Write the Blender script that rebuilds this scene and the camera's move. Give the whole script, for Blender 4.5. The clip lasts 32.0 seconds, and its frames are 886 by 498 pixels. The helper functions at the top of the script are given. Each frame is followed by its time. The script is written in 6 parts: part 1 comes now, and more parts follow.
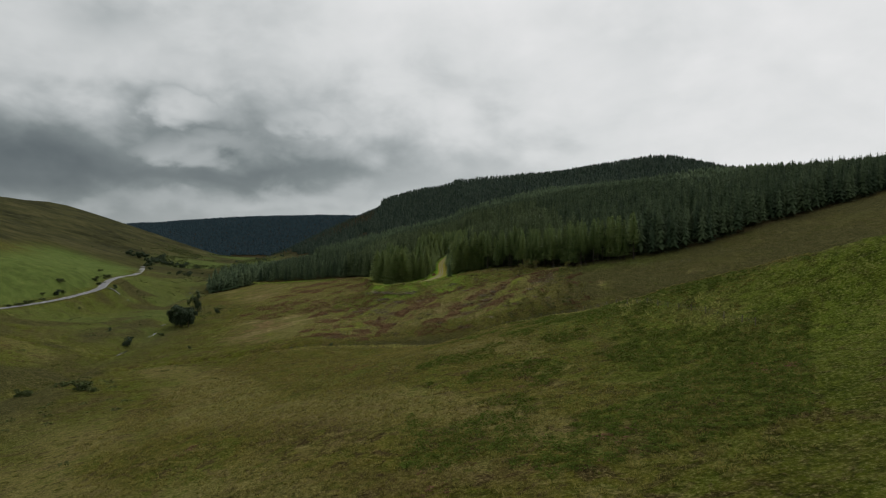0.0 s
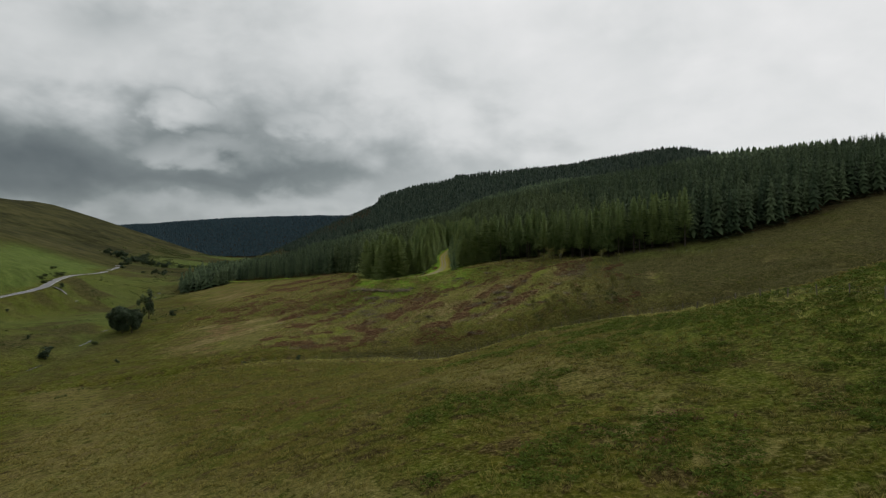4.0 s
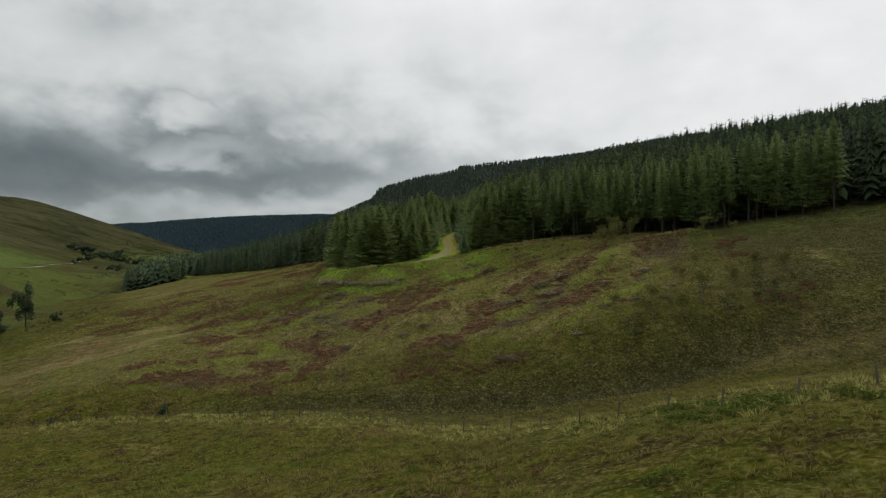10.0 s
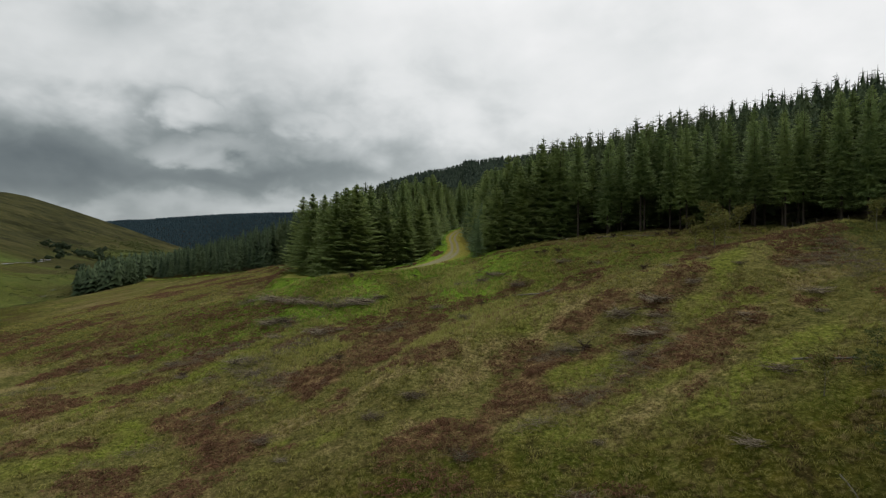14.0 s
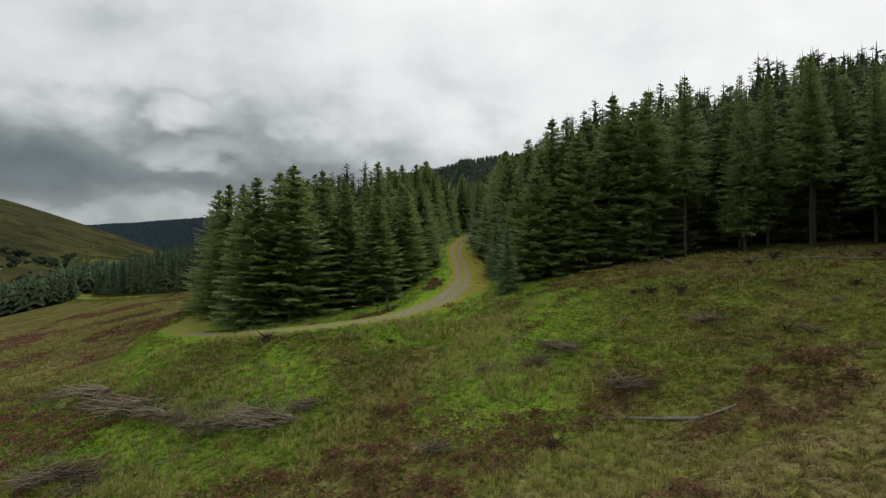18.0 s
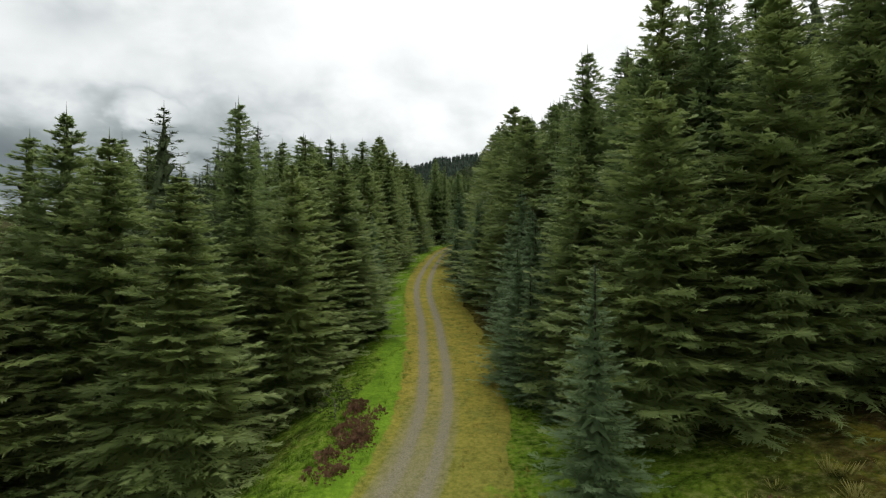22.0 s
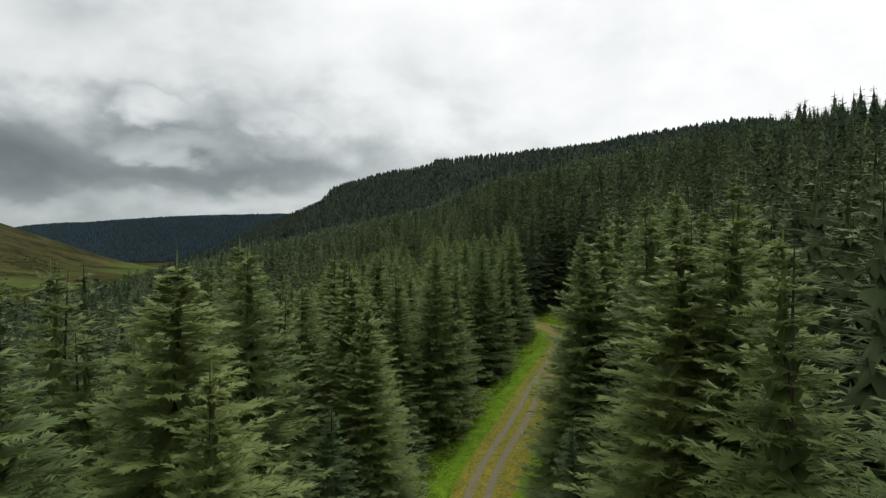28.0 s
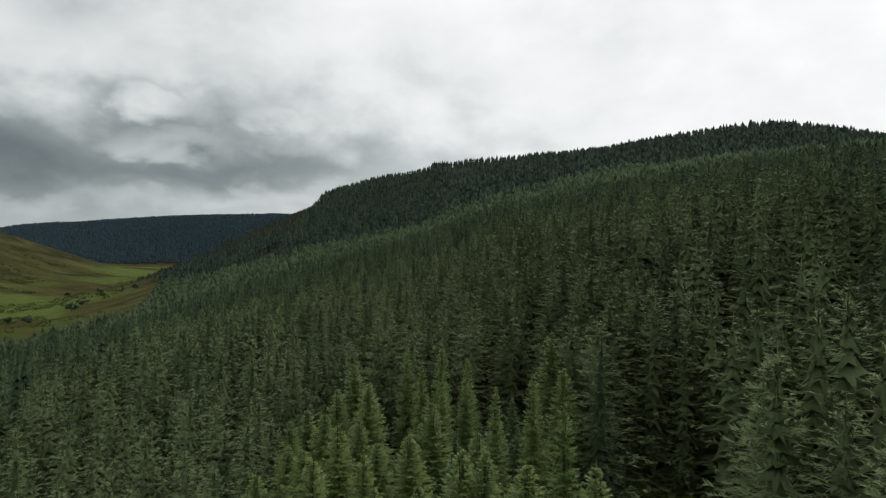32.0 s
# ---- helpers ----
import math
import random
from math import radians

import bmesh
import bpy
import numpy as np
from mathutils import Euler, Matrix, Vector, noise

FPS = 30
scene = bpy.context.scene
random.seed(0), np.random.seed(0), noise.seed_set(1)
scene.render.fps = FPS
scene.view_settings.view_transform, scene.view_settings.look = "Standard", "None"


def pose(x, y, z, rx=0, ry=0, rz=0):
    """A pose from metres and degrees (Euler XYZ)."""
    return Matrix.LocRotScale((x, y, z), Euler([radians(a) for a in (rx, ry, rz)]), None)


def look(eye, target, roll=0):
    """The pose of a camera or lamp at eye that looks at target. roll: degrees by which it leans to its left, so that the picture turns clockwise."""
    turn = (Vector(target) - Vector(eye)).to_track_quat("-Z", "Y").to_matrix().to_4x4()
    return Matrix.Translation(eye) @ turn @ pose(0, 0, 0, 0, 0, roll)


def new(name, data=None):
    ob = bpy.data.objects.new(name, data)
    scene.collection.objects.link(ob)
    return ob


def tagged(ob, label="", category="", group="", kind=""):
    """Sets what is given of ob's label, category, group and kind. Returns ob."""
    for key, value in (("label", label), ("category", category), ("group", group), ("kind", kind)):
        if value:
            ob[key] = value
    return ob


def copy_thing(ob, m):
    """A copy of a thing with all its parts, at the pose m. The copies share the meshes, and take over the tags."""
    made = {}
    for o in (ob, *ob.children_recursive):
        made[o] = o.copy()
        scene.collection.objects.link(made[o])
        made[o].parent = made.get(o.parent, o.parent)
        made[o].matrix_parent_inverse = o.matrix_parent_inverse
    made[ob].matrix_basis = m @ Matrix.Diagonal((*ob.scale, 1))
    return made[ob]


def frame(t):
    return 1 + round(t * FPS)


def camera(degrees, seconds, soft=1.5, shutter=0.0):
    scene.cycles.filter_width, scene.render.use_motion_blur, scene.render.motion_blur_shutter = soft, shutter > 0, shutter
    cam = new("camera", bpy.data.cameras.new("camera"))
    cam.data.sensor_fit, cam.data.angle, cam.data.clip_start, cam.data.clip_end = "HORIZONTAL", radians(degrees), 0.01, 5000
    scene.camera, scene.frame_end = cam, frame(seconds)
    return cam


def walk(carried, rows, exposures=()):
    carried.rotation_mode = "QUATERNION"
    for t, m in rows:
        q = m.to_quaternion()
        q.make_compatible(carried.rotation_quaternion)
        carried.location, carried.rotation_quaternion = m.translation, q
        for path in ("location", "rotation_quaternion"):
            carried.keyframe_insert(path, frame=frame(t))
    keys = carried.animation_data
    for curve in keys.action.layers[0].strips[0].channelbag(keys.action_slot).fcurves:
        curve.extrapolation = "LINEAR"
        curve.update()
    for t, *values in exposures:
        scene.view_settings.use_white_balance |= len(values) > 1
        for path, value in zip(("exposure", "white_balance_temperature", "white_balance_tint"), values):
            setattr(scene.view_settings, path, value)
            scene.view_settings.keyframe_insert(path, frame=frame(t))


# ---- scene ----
cam = camera(75.7, 32.0, soft=1.2, shutter=0.0)
PATH = [
    (0.0, pose(0.38, 1.59, 39.42, 90.01, -0.16, 0.07)),
    (1.0, pose(-0.23, 16.42, 38.09, 90.11, 0.03, 0.01)),
    (2.0, pose(-0.55, 31.63, 36.17, 90.16, 0.09, 0.01)),
    (3.0, pose(-0.83, 47.02, 34.23, 90.17, 0.05, 0.04)),
    (4.0, pose(-1.17, 62.11, 32.53, 90.21, 0.05, 0.05)),
    (5.0, pose(-1.43, 76.59, 30.96, 90.26, 0.07, 0.02)),
    (6.0, pose(-1.24, 91.23, 29.62, 90.19, -0.04, 0.06)),
    (7.0, pose(-0.98, 106.11, 28.43, 90.08, -0.15, 0.13)),
    (8.0, pose(-1.09, 121.26, 26.97, 90.14, -0.06, 0.22)),
    (9.0, pose(-1.52, 136.29, 25.32, 90.28, 0.08, 0.28)),
    (10.0, pose(-1.97, 150.84, 24.01, 90.32, 0.09, 0.30)),
    (11.0, pose(-2.28, 164.99, 23.30, 90.30, 0.00, 0.32)),
    (12.0, pose(-2.43, 179.15, 23.25, 90.28, -0.12, 0.39)),
    (13.0, pose(-2.47, 193.48, 23.79, 90.25, -0.22, 0.50)),
    (14.0, pose(-2.52, 207.63, 24.65, 90.22, -0.23, 0.61)),
    (15.0, pose(-2.63, 221.41, 25.77, 90.23, -0.17, 0.75)),
    (16.0, pose(-3.05, 235.46, 26.68, 90.33, -0.08, 0.72)),
    (17.0, pose(-3.65, 249.64, 27.53, 90.39, 0.02, 0.50)),
    (17.5, pose(-3.89, 256.68, 27.97, 90.39, 0.06, 0.31)),
    (18.0, pose(-4.02, 263.64, 28.40, 90.39, 0.09, 0.05)),
    (18.5, pose(-4.02, 270.50, 28.81, 90.38, 0.12, -0.50)),
    (19.0, pose(-3.92, 277.26, 29.21, 90.37, 0.14, -0.93)),
    (19.5, pose(-3.72, 283.88, 29.62, 90.37, 0.15, -1.02)),
    (20.0, pose(-3.44, 290.37, 30.07, 90.37, 0.14, -1.20)),
    (20.5, pose(-3.12, 296.73, 30.58, 90.38, 0.13, -2.36)),
    (21.0, pose(-2.76, 302.97, 31.18, 90.40, 0.11, -2.58)),
    (21.5, pose(-2.40, 309.16, 31.89, 90.43, 0.11, -2.57)),
    (22.0, pose(-2.08, 315.34, 32.72, 90.45, 0.12, -2.48)),
    (23.0, pose(-1.63, 327.82, 34.78, 90.51, 0.18, -2.54)),
    (24.0, pose(-1.34, 340.47, 37.45, 90.54, 0.18, -2.54)),
    (25.0, pose(-1.01, 352.83, 40.67, 90.49, 0.09, -2.57)),
    (26.0, pose(-0.60, 364.58, 44.48, 90.30, 0.05, -2.58)),
    (27.0, pose(-0.18, 376.63, 48.44, 90.19, 0.02, -2.51)),
    (28.0, pose(0.21, 388.86, 52.59, 90.13, -0.06, -2.38)),
    (29.0, pose(0.58, 401.08, 56.85, 90.05, -0.10, -2.36)),
    (30.0, pose(1.10, 413.39, 61.24, 89.95, -0.12, -2.42)),
    (31.0, pose(1.82, 425.83, 65.72, 89.86, -0.18, -2.47)),
    (32.0, pose(2.63, 438.30, 70.16, 89.85, -0.20, -2.55)),
]
walk(cam, PATH, exposures=[(0.0, -0.18), (3.0, -0.17), (9.0, -0.08), (13.0, -0.02), (16.0, 0.04), (19.0, 0.12), (21.0, 0.28), (23.0, 0.46), (25.0, 0.46), (27.0, 0.30), (29.0, 0.18), (32.0, 0.14)])

# ---- sky and sun ----
world = bpy.data.worlds.new("overcast_sky")
scene.world = world
world.use_nodes = True
wt = world.node_tree
wt.nodes.clear()


def wnode(kind, **inputs):
    n = wt.nodes.new(kind)
    for key, value in inputs.items():
        n.inputs[key].default_value = value
    return n


def wmath(op, a, b=None, clamp=False):
    n = wt.nodes.new("ShaderNodeMath")
    n.operation, n.use_clamp = op, clamp
    for i, v in enumerate((a, b)):
        if v is None:
            continue
        if isinstance(v, (int, float)):
            n.inputs[i].default_value = v
        else:
            wt.links.new(v, n.inputs[i])
    return n.outputs[0]


SUN_AZ, SUN_EL = 42.0, 55.0          # degrees right of the valley's line, and above the horizon
w_out = wt.nodes.new("ShaderNodeOutputWorld")
w_coord = wt.nodes.new("ShaderNodeTexCoord")
w_sep = wt.nodes.new("ShaderNodeSeparateXYZ")
wt.links.new(w_coord.outputs["Generated"], w_sep.inputs[0])
dx, dy, dz = w_sep.outputs
# soft heaps of cloud, flattened by distance
w_comb = wt.nodes.new("ShaderNodeCombineXYZ")
for sock, v in zip(w_comb.inputs, (dx, dy, wmath("MULTIPLY", dz, 1.6))):
    wt.links.new(v, sock)


def wnoise(scale, detail, rough, off, distortion=0.0):
    m = wt.nodes.new("ShaderNodeVectorMath")
    m.operation = "ADD"
    m.inputs[1].default_value = off
    wt.links.new(w_comb.outputs[0], m.inputs[0])
    n = wnode("ShaderNodeTexNoise", Scale=scale, Detail=detail, Roughness=rough, Distortion=distortion)
    wt.links.new(m.outputs[0], n.inputs["Vector"])
    return n.outputs["Fac"]


big = wnoise(1.6, 2.0, 0.5, (3.1, 0.7, 0.0), 0.1)
mid = wnoise(4.5, 4.0, 0.5, (7.3, 2.2, 1.0), 0.35)
fine = wnoise(11.0, 4.0, 0.5, (1.3, 5.2, 2.0), 0.2)
# bearing and height of a direction ahead, as tangents, wavering a little
ahead = wmath("MAXIMUM", dy, 0.15)
bear = wmath("ADD", wmath("DIVIDE", dx, ahead), wmath("MULTIPLY", wmath("SUBTRACT", fine, 0.5), 0.16))
rise = wmath("ADD", wmath("DIVIDE", dz, ahead), wmath("MULTIPLY", wmath("SUBTRACT", fine, 0.5), 0.12))


def bank_of_cloud(b0, r0, wide, tall, amount, crisp=False):
    """A soft cloud mass at a bearing and height."""
    u = wmath("DIVIDE", wmath("SUBTRACT", bear, b0), wide)
    v = wmath("DIVIDE", wmath("SUBTRACT", rise, r0), tall)
    d = wmath("ADD", wmath("MULTIPLY", u, u), wmath("MULTIPLY", v, v))
    if crisp:
        return wmath("MULTIPLY", wmath("MULTIPLY", wmath("SUBTRACT", 1.25, d), 0.9, True), amount)
    return wmath("MULTIPLY", wmath("POWER", 2.718, wmath("MULTIPLY", d, -1.0)), amount)


# brighter towards the veiled sun
sv = Vector((math.sin(radians(SUN_AZ)) * math.cos(radians(SUN_EL)), math.cos(radians(SUN_AZ)) * math.cos(radians(SUN_EL)), math.sin(radians(SUN_EL))))
w_dot = wt.nodes.new("ShaderNodeVectorMath")
w_dot.operation = "DOT_PRODUCT"
w_dot.inputs[1].default_value = sv
wt.links.new(w_coord.outputs["Generated"], w_dot.inputs[0])
toward = wmath("MULTIPLY", wmath("SUBTRACT", w_dot.outputs["Value"], 0.42), 1.5, True)
cloud = wmath("ADD", wmath("MULTIPLY", wmath("SUBTRACT", big, 0.5), 0.42), wmath("ADD", wmath("MULTIPLY", wmath("SUBTRACT", mid, 0.5), 0.46), wmath("MULTIPLY", wmath("SUBTRACT", fine, 0.5), 0.26)))
masses = bank_of_cloud(-0.80, 0.165, 0.66, 0.105, -0.44)          # the dark bank low over the valley
for mass in ((-0.47, 0.243, 0.080, 0.030, 0.22, True), (-0.43, 0.178, 0.10, 0.026, 0.17, True), (-0.25, 0.215, 0.08, 0.022, 0.10, True), (-0.62, 0.30, 0.30, 0.03, 0.06), (-0.55, 0.085, 0.45, 0.016, 0.10), (-0.1, 0.15, 0.25, 0.05, -0.12), (-0.35, 0.13, 0.25, 0.025, -0.16), (0.30, 0.36, 0.10, 0.05, -0.10), (-0.58, 0.41, 0.10, 0.035, -0.12)):
    masses = wmath("ADD", masses, bank_of_cloud(*mass))
light = wmath("ADD", wmath("ADD", wmath("MULTIPLY", toward, 0.62), wmath("ADD", cloud, masses)), 0.60, True)
ramp = wt.nodes.new("ShaderNodeValToRGB")
el = ramp.color_ramp.elements
el[0].position, el[0].color = 0.0, (0.13, 0.155, 0.165, 1)
el[1].position, el[1].color = 1.0, (1.0, 1.0, 1.0, 1)
for pos, col in ((0.25, (0.26, 0.295, 0.30)), (0.5, (0.52, 0.555, 0.56)), (0.75, (0.82, 0.84, 0.84))):
    e = el.new(pos)
    e.color = (*col, 1)
wt.links.new(light, ramp.inputs[0])
w_cloud = wnode("ShaderNodeBackground", Strength=0.95)
wt.links.new(ramp.outputs[0], w_cloud.inputs["Color"])
# an overcast sky is brightest overhead
overhead = wmath("DIVIDE", wmath("SUBTRACT", dz, 0.38), 0.62, True)
wt.links.new(wmath("MULTIPLY", wmath("ADD", wmath("MULTIPLY", overhead, 0.8), 1.0), 0.95), w_cloud.inputs["Strength"])
w_sky = wt.nodes.new("ShaderNodeTexSky")
w_sky.sky_type, w_sky.sun_disc = "NISHITA", False
w_sky.sun_elevation, w_sky.sun_rotation = radians(SUN_EL), radians(SUN_AZ)
w_blue = wnode("ShaderNodeBackground", Strength=0.05)
wt.links.new(w_sky.outputs[0], w_blue.inputs["Color"])
w_mix = wt.nodes.new("ShaderNodeMixShader")
w_mix.inputs[0].default_value = 0.94
wt.links.new(w_blue.outputs[0], w_mix.inputs[1])
wt.links.new(w_cloud.outputs[0], w_mix.inputs[2])
wt.links.new(w_mix.outputs[0], w_out.inputs["Surface"])

sun = new("sun", bpy.data.lights.new("sun", "SUN"))
sun.data.energy, sun.data.angle, sun.data.color = 1.0, radians(36), (1.0, 0.97, 0.92)
sun.matrix_world = look(sv * 400, (0, 0, 0))

# ---- materials ----
class Mat:
    """A small builder for node materials."""

    def __init__(self, name, rough=0.9, spec=0.3):
        self.m = bpy.data.materials.new(name)
        self.m.use_nodes = True
        self.t = self.m.node_tree
        self.b = self.t.nodes["Principled BSDF"]
        self.b.inputs["Roughness"].default_value = rough
        self.b.inputs["Specular IOR Level"].default_value = spec

    def n(self, kind, **props):
        node = self.t.nodes.new(kind)
        for key, value in props.items():
            node.inputs[key].default_value = value
        return node

    def link(self, a, b):
        self.t.links.new(a, b)

    def world_pos(self):
        return self.n("ShaderNodeNewGeometry").outputs["Position"]

    def noise(self, scale, detail=4.0, rough=0.55, vec=None, distortion=0.0):
        node = self.n("ShaderNodeTexNoise", Scale=scale, Detail=detail, Roughness=rough, Distortion=distortion)
        self.link(vec if vec is not None else self.world_pos(), node.inputs["Vector"])
        return node.outputs["Fac"]

    def ramp(self, fac, stops):
        node = self.t.nodes.new("ShaderNodeValToRGB")
        e = node.color_ramp.elements
        for i, (pos, col) in enumerate(stops):
            item = e[i] if i < 2 else e.new(pos)
            item.position, item.color = pos, (*col, 1)
        self.link(fac, node.inputs[0])
        return node.outputs["Color"]

    def span(self, fac, lo, hi):
        node = self.n("ShaderNodeMapRange", **{"From Min": lo, "From Max": hi})
        self.link(fac, node.inputs["Value"])
        return node.outputs["Result"]

    def mix(self, fac, a, b):
        node = self.t.nodes.new("ShaderNodeMix")
        node.data_type = "RGBA"
        for sock, v in ((node.inputs[0], fac), (node.inputs[6], a), (node.inputs[7], b)):
            if isinstance(v, (int, float)):
                sock.default_value = v
            elif isinstance(v, tuple):
                sock.default_value = (*v, 1)
            else:
                self.link(v, sock)
        return node.outputs[2]

    def math(self, op, a, b=0.0, clamp=False):
        node = self.t.nodes.new("ShaderNodeMath")
        node.operation, node.use_clamp = op, clamp
        for i, v in enumerate((a, b)):
            if isinstance(v, (int, float)):
                node.inputs[i].default_value = v
            else:
                self.link(v, node.inputs[i])
        return node.outputs[0]

    def attr(self, name):
        node = self.t.nodes.new("ShaderNodeAttribute")
        node.attribute_name = name
        return node

    def color(self, v):
        if isinstance(v, tuple):
            self.b.inputs["Base Color"].default_value = (*v, 1)
        else:
            self.link(v, self.b.inputs["Base Color"])
        return self

    def leaf(self, color, share=0.3):
        """Leaves let some light through."""
        tr = self.n("ShaderNodeBsdfTranslucent")
        mx = self.t.nodes.new("ShaderNodeMixShader")
        mx.inputs[0].default_value = share
        self.color(color)
        self.link(color, tr.inputs["Color"])
        self.link(self.b.outputs[0], mx.inputs[1])
        self.link(tr.outputs[0], mx.inputs[2])
        self.link(mx.outputs[0], self.t.nodes["Material Output"].inputs["Surface"])
        return self

    def bump(self, height, strength=0.5, distance=0.1):
        node = self.n("ShaderNodeBump", Strength=strength, Distance=distance)
        self.link(height, node.inputs["Height"])
        self.link(node.outputs["Normal"], self.b.inputs["Normal"])
        return self


def ground_material():
    m = Mat("hill_ground", 1.0, 0.02)
    p = m.world_pos()
    cov, cov2 = m.attr("cover"), m.attr("cover_more")
    s1, s2 = m.t.nodes.new("ShaderNodeSeparateColor"), m.t.nodes.new("ShaderNodeSeparateColor")
    m.link(cov.outputs["Color"], s1.inputs[0])
    m.link(cov2.outputs["Color"], s2.inputs[0])
    heath, lush = s1.outputs[:2]
    moss, moor, bare = s2.outputs

    def patchy(scale, detail, rough, distortion=0.0, gain=2.0):
        n = m.noise(scale, detail, rough, p, distortion)
        return m.math("ADD", m.math("MULTIPLY", m.math("SUBTRACT", n, 0.5), gain), 0.5, True)

    n_mid = patchy(0.11, 5, 0.6, 0.6, 1.6)
    n_clump = patchy(0.55, 5, 0.65, 0.4)
    n_fine = patchy(2.6, 6, 0.7)
    # rough hill pasture: olive, straw and green
    pasture = m.ramp(m.math("ADD", m.math("MULTIPLY", n_mid, 0.30), m.math("ADD", m.math("MULTIPLY", n_clump, 0.42), m.math("MULTIPLY", n_fine, 0.28))), [
        (0.22, (0.013, 0.014, 0.002)), (0.80, (0.135, 0.106, 0.030)), (0.36, (0.031, 0.034, 0.004)), (0.50, (0.056, 0.057, 0.007)), (0.64, (0.084, 0.075, 0.011))])
    n_broad = patchy(0.045, 4, 0.6, 1.0, 2.2)
    pasture = m.mix(m.math("MULTIPLY", m.span(n_broad, 0.55, 0.75), 0.65), pasture, m.ramp(n_fine, [(0.15, (0.021, 0.032, 0.003)), (0.85, (0.089, 0.107, 0.011))]))
    pasture = m.mix(m.math("MULTIPLY", m.span(n_broad, 0.42, 0.22), 0.65), pasture, m.ramp(n_fine, [(0.15, (0.030, 0.022, 0.007)), (0.85, (0.107, 0.077, 0.028))]))
    n_spot = patchy(0.30, 5, 0.65, 0.8, 1.6)
    pasture = m.mix(m.math("MULTIPLY", m.span(n_spot, 0.60, 0.70), 0.6), pasture, m.ramp(n_fine, [(0.3, (0.024, 0.035, 0.003)), (0.7, (0.072, 0.089, 0.010))]))
    pasture = m.mix(m.math("MULTIPLY", m.span(n_spot, 0.45, 0.36), 0.75), pasture, m.ramp(n_fine, [(0.3, (0.014, 0.008, 0.004)), (0.7, (0.057, 0.035, 0.016))]))
    straw = m.ramp(n_fine, [(0.2, (0.072, 0.064, 0.019)), (0.85, (0.230, 0.190, 0.072))])
    f_more = m.attr("cover_straw").outputs["Fac"]
    f_straw = m.math("MULTIPLY", m.span(m.noise(0.075, 5, 0.6, p, 1.0), 0.56, 0.70), m.span(n_clump, 0.38, 0.6), True)
    col = m.mix(m.math("MULTIPLY", m.math("MAXIMUM", f_straw, m.math("MULTIPLY", f_more, m.span(n_clump, 0.22, 0.5), True)), 0.92), pasture, straw)
    green = m.ramp(m.math("ADD", m.math("MULTIPLY", n_clump, 0.6), m.math("MULTIPLY", n_fine, 0.4)), [(0.25, (0.013, 0.020, 0.002)), (0.78, (0.079, 0.095, 0.012)), (0.5, (0.038, 0.053, 0.005))])
    f_lush = m.math("MULTIPLY", lush, m.span(m.math("ADD", n_mid, m.math("MULTIPLY", n_clump, 0.3)), 0.42, 0.75), True)
    col = m.mix(f_lush, col, green)
    rushc = m.ramp(m.math("ADD", m.math("MULTIPLY", n_clump, 0.5), m.math("MULTIPLY", n_fine, 0.5)), [(0.22, (0.014, 0.014, 0.006)), (0.78, (0.078, 0.070, 0.024)), (0.5, (0.036, 0.035, 0.012))])
    col = m.mix(m.math("MULTIPLY", m.attr("cover_rush").outputs["Fac"], m.span(n_clump, 0.10, 0.40), True), col, rushc)
    # heather, dead bracken and brash of the felled slope
    heather = m.ramp(m.math("ADD", m.math("MULTIPLY", n_clump, 0.6), m.math("MULTIPLY", n_fine, 0.4)), [(0.20, (0.030, 0.019, 0.011)), (0.82, (0.235, 0.170, 0.080)), (0.42, (0.090, 0.052, 0.028)), (0.62, (0.145, 0.084, 0.044))])
    zone = m.t.nodes.new("ShaderNodeSeparateColor")
    m.link(m.attr("cover_fell").outputs["Color"], zone.inputs[0])
    z_heather, z_moss, z_dry = zone.outputs
    frayed = m.math("ADD", m.math("MULTIPLY", m.math("SUBTRACT", n_clump, 0.5), 0.55), m.math("MULTIPLY", m.math("SUBTRACT", n_fine, 0.5), 0.25))

    def zone_mask(z, top):
        return m.math("MULTIPLY", m.math("MULTIPLY", m.span(heath, 0.12, 0.6), m.span(m.math("ADD", m.math("MULTIPLY", z, 0.8), m.math("MULTIPLY", frayed, 1.5)), 0.20, 0.80)), top, True)

    moss_c = m.ramp(n_fine, [(0.15, (0.048, 0.066, 0.007)), (0.85, (0.165, 0.190, 0.024))])
    tan = m.ramp(m.math("ADD", m.math("MULTIPLY", n_fine, 0.6), m.math("MULTIPLY", n_clump, 0.4)), [(0.2, (0.045, 0.042, 0.014)), (0.8, (0.215, 0.180, 0.072)), (0.5, (0.115, 0.105, 0.034))])
    col = m.mix(m.math("MULTIPLY", m.span(heath, 0.12, 0.7), 0.6), col, tan)
    col = m.mix(zone_mask(z_moss, 0.85), col, moss_c)
    dry = m.ramp(n_fine, [(0.3, (0.108, 0.080, 0.032)), (0.72, (0.300, 0.236, 0.110))])
    col = m.mix(zone_mask(z_dry, 0.7), col, dry)
    col = m.mix(zone_mask(z_heather, 0.85), col, heather)
    # moor on the far hills
    streak = m.t.nodes.new("ShaderNodeMapping")
    streak.inputs["Rotation"].default_value = (0, 0, radians(18))
    streak.inputs["Scale"].default_value = (0.45, 1.0, 0.45)
    m.link(p, streak.inputs["Vector"])
    n_moor = m.math("ADD", m.math("MULTIPLY", m.noise(0.012, 5, 0.6, p, 0.8), 0.5), m.math("MULTIPLY", m.noise(0.06, 5, 0.65, streak.outputs["Vector"], 1.0), 0.5))
